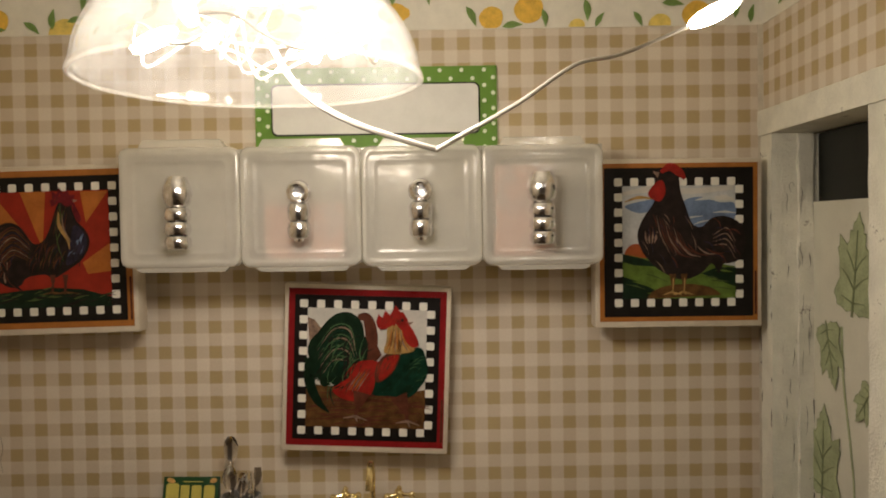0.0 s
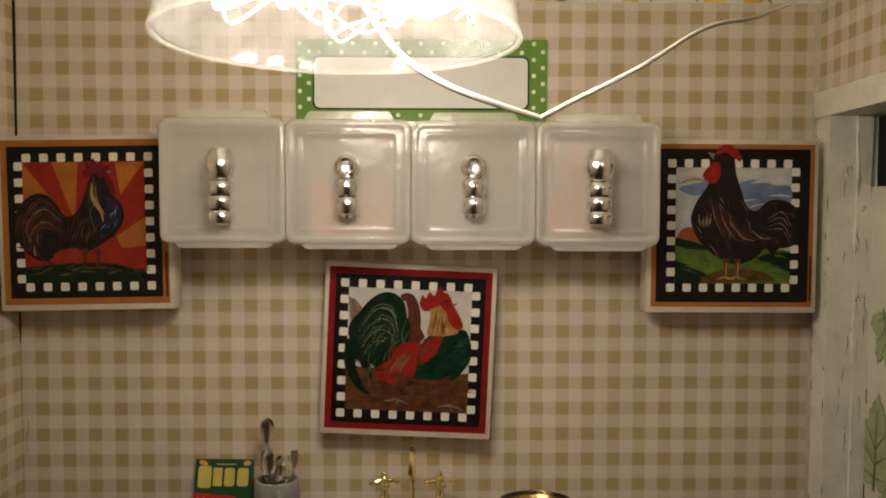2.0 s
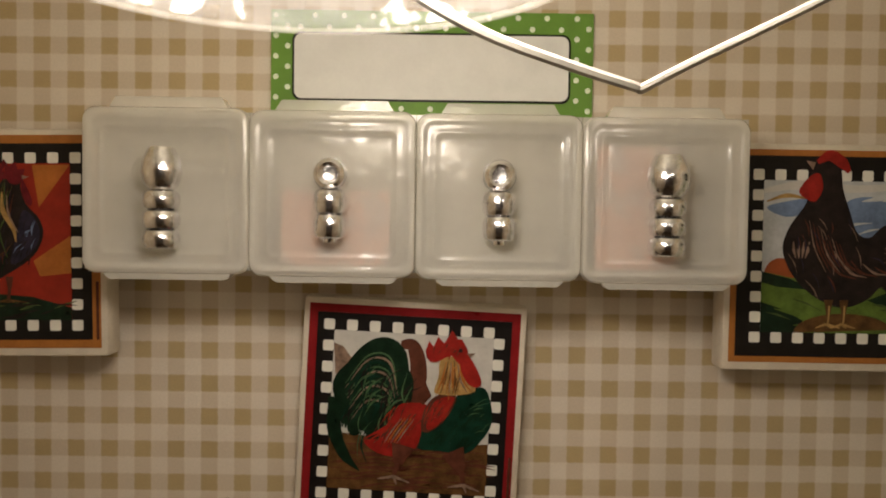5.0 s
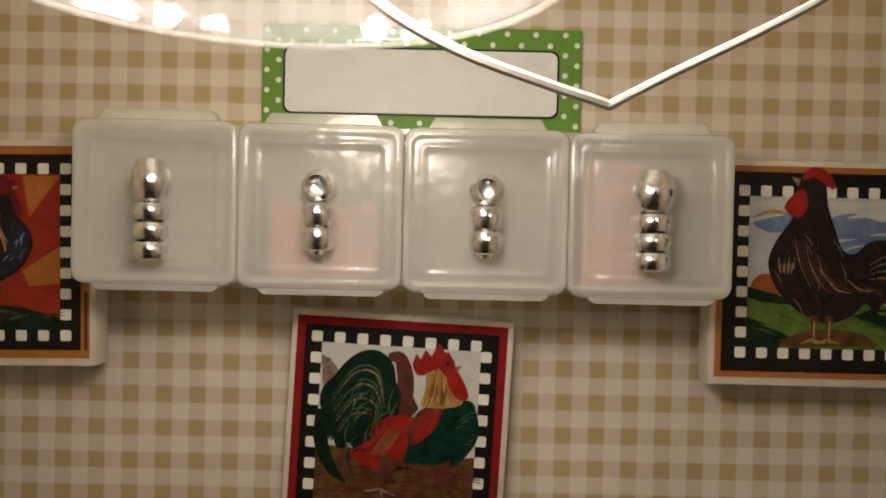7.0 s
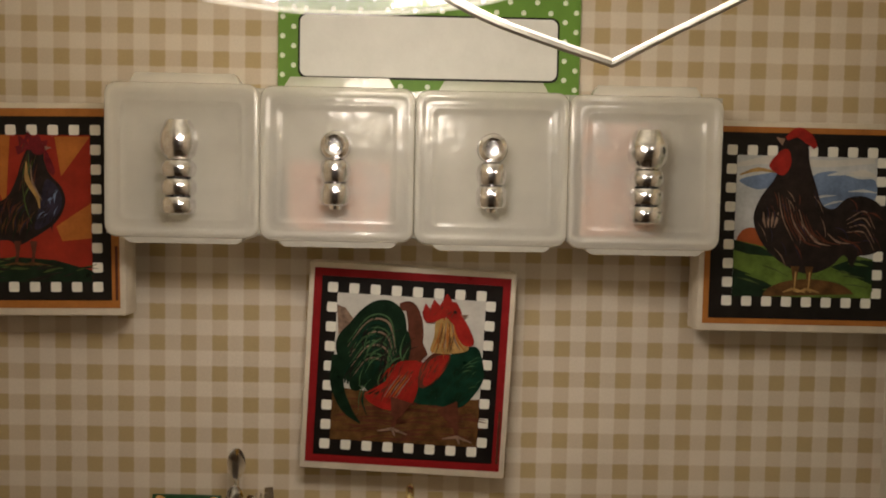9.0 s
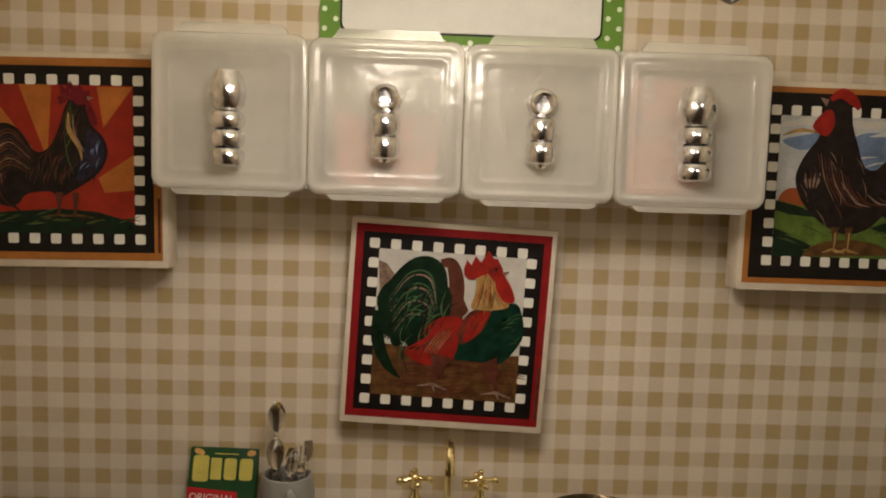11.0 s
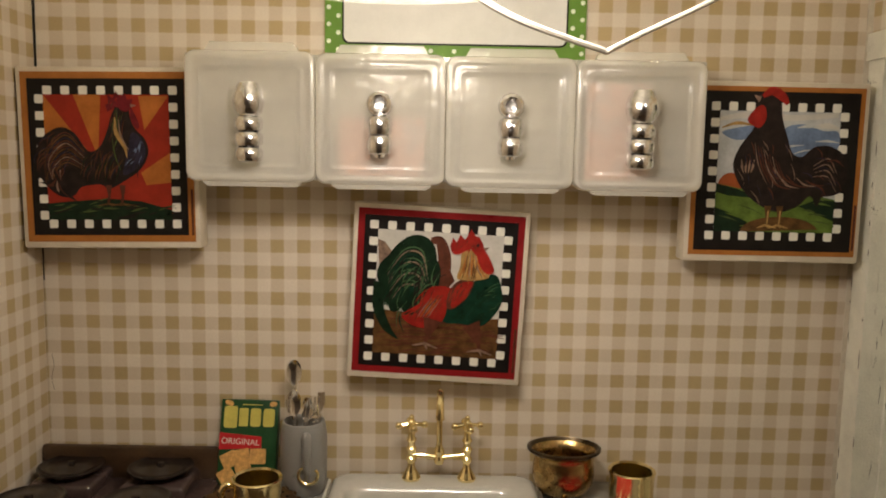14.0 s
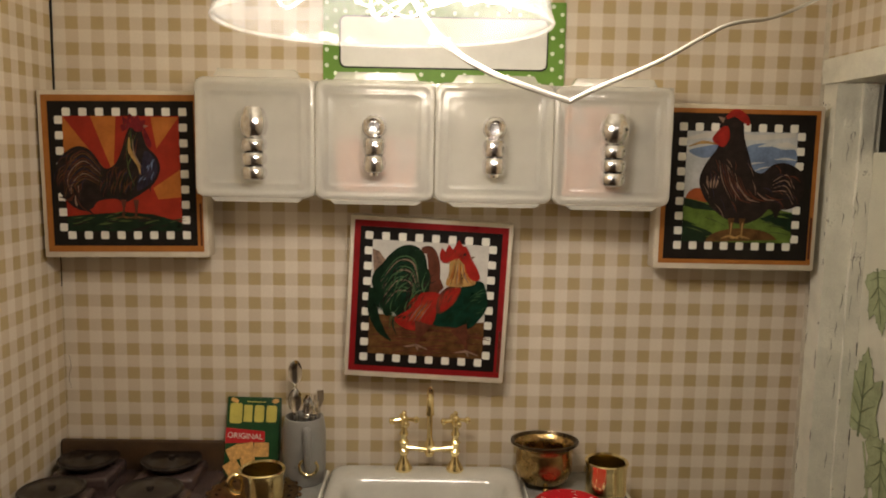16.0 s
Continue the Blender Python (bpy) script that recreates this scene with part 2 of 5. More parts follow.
def glow(name, colour, strength):
    m = bpy.data.materials.new(name)
    m.use_nodes = True
    bsdf = m.node_tree.nodes["Principled BSDF"]
    bsdf.inputs["Emission Color"].default_value = (*colour, 1)
    bsdf.inputs["Emission Strength"].default_value = strength
    return m


PAPER = gingham()
CREAM = material("cream_border_paper", (0.74, 0.71, 0.62), 0.6, vary=0.06)
LEMON = material("lemon_print", (0.72, 0.45, 0.06), 0.6, vary=0.25, size=0.003, grain=0.0004)
LEMON_PALE = material("pale_lemon_print", (0.75, 0.58, 0.14), 0.6, vary=0.25, size=0.003)
LEAF = material("leaf_print", (0.17, 0.28, 0.07), 0.6, vary=0.35, size=0.002, grain=0.0003)
WHITE_PAINT = material("old_white_paint", (0.72, 0.70, 0.60), 0.5, vary=0.12, size=0.006, grain=0.0005, bump=0.0012, other=(0.16, 0.13, 0.10), amount=0.885)
PANEL_PAINT = material("white_door_paint", (0.62, 0.60, 0.50), 0.55, vary=0.08, size=0.01, grain=0.0006, bump=0.0001)
IVY = material("ivy_print", (0.33, 0.37, 0.21), 0.6, vary=0.3, size=0.004, grain=0.0005)
IVY_VEIN = material("ivy_vein_print", (0.17, 0.20, 0.10), 0.6)
# near-black for cracks, holes and gaps, and for the shade behind the door
DARK = material("gap_shade_dark", (0.012, 0.010, 0.008), 0.7, spec=0.18)
CHARCOAL = material("window_darkness", (0.015, 0.016, 0.013), 0.35, vary=0.3, spec=0.18)
GREEN_CARD = material("green_card", (0.14, 0.28, 0.045), 0.45, vary=0.08, spec=0.18)
WHITE_CARD = material("white_card", (0.74, 0.74, 0.71), 0.4, vary=0.04, spec=0.18)
BLACK_INK = material("black_ink", (0.009, 0.007, 0.006), 0.35, vary=0.3, spec=0.18)
DOT_INK = material("dot_ink", (0.72, 0.80, 0.62), 0.5)
RESIN = material("ivory_tile_body", (0.60, 0.53, 0.42), 0.45, vary=0.1, bump=0.0001)
ORANGE_INK = material("orange_ink", (0.34, 0.130, 0.028), 0.33, vary=0.2, size=0.006, spec=0.18)
RED_INK = material("red_ink", (0.21, 0.011, 0.012), 0.3, vary=0.2, size=0.006, spec=0.18)
CHECK_INK = material("check_ink", (0.68, 0.66, 0.58), 0.35, vary=0.06, spec=0.18)
CRIMSON = material("crimson_paint", (0.115, 0.008, 0.012), 0.35, vary=0.35, size=0.002, grain=0.0004, spec=0.18)
SCARLET = material("scarlet_paint", (0.25, 0.014, 0.009), 0.35, vary=0.3, size=0.0025, grain=0.0004, spec=0.18)
FLAME = material("flame_paint", (0.245, 0.020, 0.009), 0.35, vary=0.15, size=0.004, spec=0.18)
AMBER = material("amber_paint", (0.345, 0.112, 0.020), 0.35, vary=0.2, size=0.004, spec=0.18)
TEAL = material("teal_paint", (0.004, 0.024, 0.013), 0.32, vary=0.5, size=0.002, grain=0.0003, spec=0.18)
FOREST = material("forest_paint", (0.005, 0.016, 0.007), 0.32, vary=0.5, size=0.002, grain=0.0003, spec=0.18)
MOSS = material("moss_paint", (0.05, 0.075, 0.02), 0.35, vary=0.4, size=0.003, spec=0.18)
MEADOW = material("meadow_paint", (0.085, 0.135, 0.022), 0.35, vary=0.35, size=0.003, spec=0.18)
EARTH = material("earth_paint", (0.095, 0.045, 0.014), 0.35, vary=0.45, size=0.002, grain=0.0004, spec=0.18)
SKY_WHITE = material("pale_sky_paint", (0.50, 0.48, 0.43), 0.35, vary=0.12, size=0.004, spec=0.18)
SKY_BLUE = material("blue_sky_paint", (0.13, 0.18, 0.28), 0.35, vary=0.35, size=0.004, spec=0.18)
GREY_SKY = material("grey_sky_paint", (0.42, 0.43, 0.43), 0.35, vary=0.2, size=0.004, spec=0.18)
NIGHT = material("dark_brown_paint", (0.014, 0.009, 0.008), 0.33, vary=0.5, size=0.002, grain=0.0003, spec=0.18)
INDIGO = material("indigo_paint", (0.020, 0.017, 0.032), 0.33, vary=0.5, size=0.002, spec=0.18)
SUN_PAINT = material("rust_paint", (0.27, 0.065, 0.018), 0.35, vary=0.2, size=0.004, spec=0.18)
STRAW = material("straw_paint", (0.33, 0.20, 0.065), 0.35, vary=0.35, size=0.0015, grain=0.0003, spec=0.18)
UMBER = material("umber_paint", (0.085, 0.026, 0.014), 0.35, vary=0.35, size=0.002, spec=0.18)
GLINT = material("pale_brush_paint", (0.20, 0.13, 0.09), 0.4, vary=0.4, size=0.001, spec=0.18)
SAGE = material("sage_brush_paint", (0.05, 0.10, 0.04), 0.4, vary=0.4, size=0.001, spec=0.18)
PLASTIC = milky("milky_plastic", (0.93, 0.915, 0.845), 0.56, 0.16, 0.34, 0.4)
CHROME = material("chrome", (0.80, 0.79, 0.79), 0.15, 1.0, vary=0.2, size=0.0016, grain=0.0004, rough_vary=0.09, bump=0.00012)
STEEL = material("worn_steel", (0.86, 0.84, 0.81), 0.16, 1.0, vary=0.15)
GOLD = material("polished_brass", (0.95, 0.80, 0.43), 0.12, 1.0, vary=0.10, size=0.002, rough_vary=0.07, bump=0.0001)
OLD_BRASS = material("old_brass", (0.42, 0.29, 0.12), 0.26, 1.0, vary=0.35, size=0.003, other=(0.10, 0.05, 0.02), amount=0.86)
POT_RIM = material("blackened_brass", (0.085, 0.062, 0.036), 0.3, 0.9, vary=0.5, size=0.003, grain=0.0004)
LACE_BRASS = material("copper_lace", (0.17, 0.10, 0.045), 0.33, 0.85, vary=0.4, size=0.002)
PORCELAIN = material("white_porcelain", (0.52, 0.51, 0.46), 0.16, vary=0.05, coat=0.5)
STONEWARE = material("grey_glaze", (0.235, 0.228, 0.215), 0.3, vary=0.05, size=0.005, grain=0.0008, coat=0.2)
COUNTER = material("grey_worktop", (0.27, 0.265, 0.245), 0.17, vary=0.15, size=0.004)
STOVE = material("dark_enamel", (0.066, 0.043, 0.039), 0.24, vary=0.35, size=0.006, grain=0.0006, bump=0.0002)
STOVE_BACK = material("brown_enamel", (0.052, 0.027, 0.011), 0.4, vary=0.35, size=0.006)
BURNER = material("burner_iron", (0.013, 0.009, 0.008), 0.2, 0.0, vary=0.5, size=0.003, grain=0.0005, bump=0.00012, spec=0.35, other=(0.040, 0.028, 0.020), amount=0.84)
RED_GLAZE = material("red_glaze", (0.46, 0.012, 0.02), 0.2, vary=0.15, coat=0.5)
SPECK = material("white_speck", (0.76, 0.68, 0.64), 0.3)
BOX_GREEN = material("green_carton", (0.017, 0.062, 0.022), 0.35, vary=0.2, spec=0.18)
BOX_RED = material("red_carton_ink", (0.46, 0.02, 0.025), 0.35, spec=0.18)
BOX_YELLOW = material("yellow_carton_ink", (0.55, 0.48, 0.11), 0.35, vary=0.15, spec=0.18)
CRACKER = material("cracker_ink", (0.60, 0.34, 0.11), 0.4, vary=0.3, size=0.001, grain=0.0003, spec=0.18)
CABINET_RED = material("dark_red_front", (0.13, 0.018, 0.022), 0.35, vary=0.2)
PINK_PAPER = material("pink_printed_paper", (0.62, 0.33, 0.24), 0.6, vary=0.5, size=0.003, grain=0.001, other=(0.40, 0.33, 0.32), amount=0.70)
FLOOR_WOOD = material("floor_board", (0.07, 0.045, 0.025), 0.4, vary=0.3, size=0.02)
PLAIN_WALL = material("plain_wall_paint", (0.25, 0.22, 0.19), 0.7, vary=0.1, size=0.2, grain=0.01)
# clear plastic; its patchy cloudiness stands in for the bloom round the bulbs
DOME = milky("lamp_plastic_with_bloom", (0.93, 0.94, 0.96), 0.938, 0.05, 0.5, 0.4, 0.055)
DOME_RIM = milky("lamp_rim_plastic", (0.95, 0.95, 0.94), 0.90, 0.08, 0.5, 0.2)
LED_GLOW = glow("led_glow", (1.0, 0.90, 0.76), 112)
WIRE = material("silver_wire", (0.74, 0.71, 0.63), 0.35, 0.0, vary=0.1)

# ---- the room ----
FRONT, TOP = -0.27, 0.242
X0, X1 = -0.094, 0.100
BORDER = 0.2094


def papered(bm, flip):
    """UVs in metres on a wall's faces: along it and up."""
    layer = bm.loops.layers.uv.verify()
    for f in bm.faces:
        for loop in f.loops:
            p = loop.vert.co
            loop[layer].uv = ((p.x if flip == "x" else p.y + 0.0021), p.z - 0.117)
    return bm


single("wall_north", papered(block(X0 - 0.004, X1 + 0.004, 0, 0.004, 0, TOP), "x"), PAPER,
       "back wall in beige and white gingham paper", "wall", "structure", smooth=0)
single("wall_west", papered(block(X0 - 0.004, X0, FRONT, -0.0003, 0, TOP), "y"), PAPER,
       "side wall in beige and white gingham paper", "wall", "structure", smooth=0)
# the east wall has the doorway in it
DOOR_N, DOOR_S, DOOR_TOP = -0.0110, -0.0533, 0.1812
bm = block(X1, X1 + 0.004, DOOR_N + 0.001, 0, 0, TOP)
block(X1, X1 + 0.004, DOOR_S - 0.001, DOOR_N + 0.001, DOOR_TOP + 0.001, TOP, bm=bm)
block(X1, X1 + 0.004, FRONT, DOOR_S - 0.001, 0, TOP, bm=bm)
single("wall_east", papered(bm, "y"), PAPER, "side wall in beige gingham paper round a white doorway", "wall", "structure", smooth=0)
single("floor", block(X0 - 0.004, X1 + 0.03, FRONT, 0.004, -0.004, 0), FLOOR_WOOD, "plain brown floor of the small room", "floor", "structure")
single("ceiling", block(X0 - 0.004, X1 + 0.03, FRONT, 0.004, TOP, TOP + 0.004), CREAM, "plain cream ceiling of the small room", "ceiling", "structure")
single("wall_south", block(-0.6, 0.6, -0.62, -0.60, -0.3, 0.6), PLAIN_WALL, "plain wall of the dim room behind", "wall", "structure")

# corner crack and the bare paper edge beside the door frame
crack = bmesh.new()
tube([(X0 + 0.0002, -0.0002, 0.209), (X0 + 0.0002, -0.0002, 0.178), (X0 + 0.0002, -0.0002, 0.15), (X0 + 0.0001, -0.0001, 0.127)], 0.0005, crack, 6, radii=[0.0004, 0.00028, 0.0002, 0.00012])
single("corner_crack", crack, DARK, "dark open crack in the papered corner", "crack", "structure")
mark = tube([(X0 + 0.0012, -0.0001, 0.109), (X0 + 0.0016, -0.0001, 0.106), (X0 + 0.001, -0.0001, 0.103), (X0 + 0.0015, -0.0001, 0.100)], 0.00005, around=5)
single("pencil_mark", mark, material("pencil", (0.16, 0.12, 0.08), 0.7), "faint dark scratch on the gingham paper", "mark", "structure")
single("trim_edge", block(0.0987, X1, -0.0003, -0.00005, 0, BORDER), material("plain_paper_edge", (0.60, 0.55, 0.45), 0.6), "plain cream paper edge in the corner", "trim", "structure")

# lemon border: strips on three walls with printed fruit and leaves
rng = random.Random(4)
border = thing("wallpaper_border")
tagged(border, "cream wallpaper border printed with lemons and green leaves", "border", kind="structure")
part("strip", block(X0, X1, -0.0003, 0.0, BORDER, TOP), CREAM, border)
part("strip", block(X0, X0 + 0.0003, FRONT, -0.0003, BORDER, TOP), CREAM, border)
part("strip", block(X1 - 0.0003, X1, FRONT, -0.0003, BORDER, TOP), CREAM, border)
lemon_mesh = mesh_of("lemon_print", slab([(x * (1 + 0.18 * (abs(x) > 0.0031)), z) for x, z in oval(0, 0, 0.0036, 0.0027, 0, 30)], 0.0001), LEMON)
pale_mesh = mesh_of("lemon_print", slab(oval(0, 0, 0.0032, 0.0026, 0, 26, 0.02), 0.0001), LEMON_PALE)
leaf_mesh = mesh_of("leaf_print", slab(stroke([(-0.0032, 0), (0, 0.0004), (0.0032, 0)], [0.0001, 0.0019, 0.0022, 0.0012, 0.0001]), 0.0001), LEAF)


def print_on(me, x, z, turn, size, lift, wall="n"):
    ob = new(me.name.split(".")[0], me)
    ob.parent = border
    spin = Matrix.Rotation(radians(turn), 4, "Y") @ Matrix.Scale(size, 4)
    if wall == "n":
        ob.matrix_basis = Matrix.Translation((x, -0.00045 - lift, z)) @ spin
    elif wall == "e":
        ob.matrix_basis = Matrix.Translation((X1 - 0.00045 - lift, x, z)) @ Matrix.Rotation(radians(-90), 4, "Z") @ spin
    else:
        ob.matrix_basis = Matrix.Translation((X0 + 0.00045 + lift, x, z)) @ Matrix.Rotation(radians(90), 4, "Z") @ spin


def cut_print(me_name, outline, x, z, material, lift):
    """A print on the back wall that is cut off by the border's lower edge."""
    line = [(x + u, max(z + v, BORDER + 0.0001)) for u, v in outline]
    part(me_name, slab(line, 0.0001, -0.00045 - lift), material, border)


for wall, start, stop in (("n", X0 + 0.004, X1 - 0.002), ("e", -0.10, -0.004), ("w", -0.10, -0.004)):
    s = start
    while s < stop:
        for row in range(3):
            z = BORDER + 0.0032 + row * 0.0095 + rng.uniform(-0.001, 0.0014)
            x = s + rng.uniform(-0.002, 0.002) + 0.006 * (row % 2)
            if not start <= x <= stop or wall == "n" and row == 0 and not -0.06 < x < 0.020:
                continue
            print_on(lemon_mesh if rng.random() < 0.6 else pale_mesh, x, z, rng.uniform(-40, 40), rng.uniform(0.7, 0.95), 0.0001, wall)
            for k in range(3):
                a = 120 * k + rng.uniform(-40, 40)
                lx, lz = x + 0.0064 * math.cos(radians(a)), z + 0.0048 * math.sin(radians(a))
                if lz > BORDER + (0.0024 if wall != "n" or -0.06 < lx < 0.02 else 0.0072) and start <= lx <= stop:
                    print_on(leaf_mesh, lx, lz, -a + rng.uniform(-30, 30), rng.uniform(0.6, 0.9), 0.00022 + 0.00006 * k, wall)
        s += 0.0165
# the lowest row on the back wall: some lemons are cut by the edge
for x, up, r, ink in ((0.0324, 0.0026, 0.0028, LEMON), (0.0418, 0.0046, 0.0034, LEMON), (0.0537, 0.0002, 0.0019, LEMON_PALE), (0.0743, 0.0004, 0.0026, LEMON_PALE), (0.0834, 0.0028, 0.0033, LEMON), (-0.0737, 0.0004, 0.0036, LEMON_PALE), (-0.0905, 0.0036, 0.0028, LEMON)):
    cut_print("lemon_print", oval(0, 0, r * 1.08, r, 25, 30, 0.015), x, BORDER + up, ink, 0.0001)
for x, up, turn, size in ((0.0274, 0.0030, -65, 0.85), (0.0377, 0.0006, 5, 0.8), (0.0455, 0.0024, -80, 0.7), (0.0560, 0.0042, -85, 0.85), (0.0594, 0.0018, 58, 0.65), (0.0688, 0.0018, -60, 0.65), (0.0776, 0.0054, -5, 0.85),
                       (0.0870, 0.0010, -60, 0.5), (0.0936, 0.0042, 75, 0.8), (0.0972, 0.0028, 80, 0.7), (-0.0818, 0.0018, -38, 0.75), (-0.0764, 0.0040, 85, 0.8), (-0.0706, 0.0036, 10, 0.7), (-0.0656, 0.0010, 55, 0.45), (-0.0592, 0.0014, 30, 0.7), (-0.0900, 0.0012, 8, 0.6)):
    print_on(leaf_mesh, x, BORDER + up, -turn, size, 0.00026)

# ---- doorway on the east wall ----
frame_1 = thing("door_frame")
tagged(frame_1, "white painted door frame with chipped rough edges", "door frame", kind="structure")


def rough_board(x0, x1, y0, y1, z0, z1, seed, rough=0.00022):
    """A hand-painted strip of wood with uneven edges."""
    bm = block(x0, x1, y0, y1, z0, z1)
    for _ in range(6):
        longest = max(e.calc_length() for e in bm.edges)
        bmesh.ops.subdivide_edges(bm, edges=[e for e in bm.edges if e.calc_length() > max(0.5 * longest, 0.002)], cuts=1, use_grid_fill=True)
    for v in bm.verts:
        p = v.co * 520 + Vector((seed, seed, 0))
        v.co += rough * Vector((noise.noise(p), noise.noise(p + Vector((9, 0, 0))), 0))
    return bm


part("casing", rough_board(0.0975, X1, -0.0110, -0.0045, 0, DOOR_TOP, 1), WHITE_PAINT, frame_1)
part("casing", rough_board(0.0975, X1, -0.0615, -0.0533, 0, DOOR_TOP, 2), WHITE_PAINT, frame_1)
part("header", rough_board(0.0968, X1, -0.0665, -0.0045, DOOR_TOP, 0.1872, 3), WHITE_PAINT, frame_1)
part("jamb", rough_board(X1, 0.1105, -0.0110, -0.0088, 0, DOOR_TOP, 4, 0.0004), WHITE_PAINT, frame_1)
part("jamb", rough_board(X1, 0.1105, -0.0555, -0.0533, 0, DOOR_TOP, 5), WHITE_PAINT, frame_1)
part("jamb_strip", rough_board(X1 + 0.0035, 0.1070, -0.0119, -0.0110, 0, DOOR_TOP, 6, 0.0004), WHITE_PAINT, frame_1)
part("lintel", rough_board(X1, 0.1105, -0.0533, -0.0110, DOOR_TOP, DOOR_TOP + 0.002, 7), WHITE_PAINT, frame_1)

rng = random.Random(8)
cracks = bmesh.new()
for k in range(34):
    x, z, l = rng.uniform(0.1006, 0.1062), rng.uniform(0.03, 0.175), rng.uniform(0.0015, 0.008)
    pts = [(x + rng.uniform(-0.0003, 0.0003), -0.01105 if not 0.1035 < x < 0.107 else -0.01195, z - l * f) for f in (0, 0.3, 0.6, 1)]
    tube(pts, 0.0001, cracks, 5, 4, radii=[0.00002, 0.00009, 0.00006, 0.00002])
for k in range(30):
    y, z, l = rng.choice((-0.0108, -0.0104, -0.0050)) + rng.uniform(-0.0003, 0.0003), rng.uniform(0.03, 0.178), rng.uniform(0.0008, 0.004)
    tube([(0.0974, y, z), (0.0974, y + rng.uniform(-0.0003, 0.0003), z - l / 2), (0.0974, y, z - l)], 0.0001, cracks, 5, 4, radii=[0.00002, 0.00010, 0.00002])
part("paint_crack", cracks, material("crack_brown", (0.10, 0.08, 0.06), 0.7), frame_1, "dark cracks and chips in the paint")

door = thing("door_1", (0.107, -0.0112, 0))
tagged(door, "white door painted with green ivy, a dark window at its top", "door", kind="structure")
# door panel: stiles and rails round a window, in the plane x = 0
W0, W1, WZ0, WZ1 = -0.0015, -0.0300, 0.1648, 0.1805
bm = block(0, 0.0025, -0.0420, -0.0006, 0.001, WZ0)
block(0, 0.0025, -0.0420, W1, WZ0, 0.1808, bm=bm)
part("panel", bm, PANEL_PAINT, door)
# the darkness beyond the opening is put into the pane's near-black colour
part("window_pane", block(0.0012, 0.0018, W1, -0.0006, WZ0, 0.1808), CHARCOAL, door, "opaque near-black pane for the darkness seen through the window")
part("edge_gap", block(-0.0002, 0.0005, -0.0007, 0.0003, 0.001, 0.118), DARK, door, "dark gap beside the door")


def ivy_leaf(y, z, size, turn, parent, depth=0):
    """A lobed leaf print with its veins, on the door's face."""
    lobes = []
    # five pointed lobes: angle from the tip and reach, mirrored
    half = [(0, 1.0), (6, 0.86), (11, 0.85), (14, 0.74), (20, 0.76), (25, 0.62), (33, 0.60), (38, 0.70), (44, 0.86), (52, 0.74), (57, 0.76), (66, 0.60), (80, 0.54), (90, 0.50), (100, 0.60), (110, 0.72), (120, 0.66), (126, 0.68), (140, 0.54), (155, 0.50), (170, 0.42)]
    wheel = half + [(180, 0.40)] + [(360 - a, r) for a, r in reversed(half[1:])]
    for a, r in wheel:
        a = radians(90 - a)
        lobes.append((r * math.cos(a) * size * 0.80, r * math.sin(a) * size))
    if lobes[0][0] * lobes[1][1] - lobes[0][1] * lobes[1][0] < 0:
        lobes.reverse()
    bm = slab(lobes, 0.0001)
    leaf = part("ivy_leaf", bm, IVY, parent)
    part("leaf_outline", slab([(x * 1.04, z * 1.022) for x, z in lobes], 0.00004, 0.00002), IVY_VEIN, leaf)
    leaf.matrix_basis = Matrix.Translation((-0.0003 - depth, y, z)) @ Matrix.Rotation(radians(-90), 4, "Z") @ Matrix.Rotation(radians(turn), 4, "Y")
    veins = bmesh.new()
    slab(stroke([(0, -0.5 * size), (0.01 * size, 0.1 * size), (0, 0.75 * size)], [0.05 * size, 0.03 * size, 0.01 * size]), 0.0001, -0.00015, veins)
    for s in (-1, 1):
        for zz, l, up in ((-0.3, 0.32, 0.05), (-0.1, 0.36, 0.25), (0.15, 0.26, 0.28)):
            slab(stroke([(0, zz * size), (s * l * 0.5 * size, (zz + up * 0.6) * size), (s * l * size, (zz + up) * size)], [0.03 * size, 0.008 * size]), 0.0001, -0.00015, veins)
    part("vein", veins, IVY_VEIN, leaf)
    return leaf


def ivy_stem(points, width, parent):
    bm = slab(stroke(points, [width, width * 0.8, width * 0.6]), 0.0001)
    ob = part("ivy_stem", bm, IVY, parent)
    ob.matrix_basis = Matrix.Translation((-0.0002, 0, 0)) @ Matrix.Rotation(radians(-90), 4, "Z")
    return ob


ivy_leaf(-0.0195, 0.1470, 0.0150, 8, door)
ivy_leaf(-0.0085, 0.1325, 0.0105, 165, door, 0.00004)
ivy_leaf(-0.0250, 0.1230, 0.0070, -140, door, 0.0004)
ivy_leaf(-0.0052, 0.1030, 0.0150, 3, door)
ivy_leaf(-0.0155, 0.0925, 0.0130, 178, door, 0.00004)
ivy_leaf(-0.0080, 0.0700, 0.0130, 10, door)
ivy_leaf(-0.0230, 0.0760, 0.0120, -15, door)
ivy_stem([(0.0137, 0.137), (0.0145, 0.125), (0.0175, 0.111), (0.0190, 0.10), (0.019, 0.08), (0.018, 0.03)], 0.0009, door)
ivy_stem([(0.0070, 0.095), (0.0100, 0.085), (0.0120, 0.07), (0.0130, 0.03)], 0.0008, door)
# added near-black sheets: the recess's shade is put into their colour
single("door_shade_sheet", block(0.1108, 0.113, -0.057, -0.0078, 0, 0.19), DARK, "near-black sheet for the unlit space behind the door", "backdrop", "structure")
single("recess_shade_strip", block(0.104, 0.1108, -0.0563, -0.0556, 0, 0.19), DARK, "near-black strip for the shade in the doorway's recess", "wall", "structure")

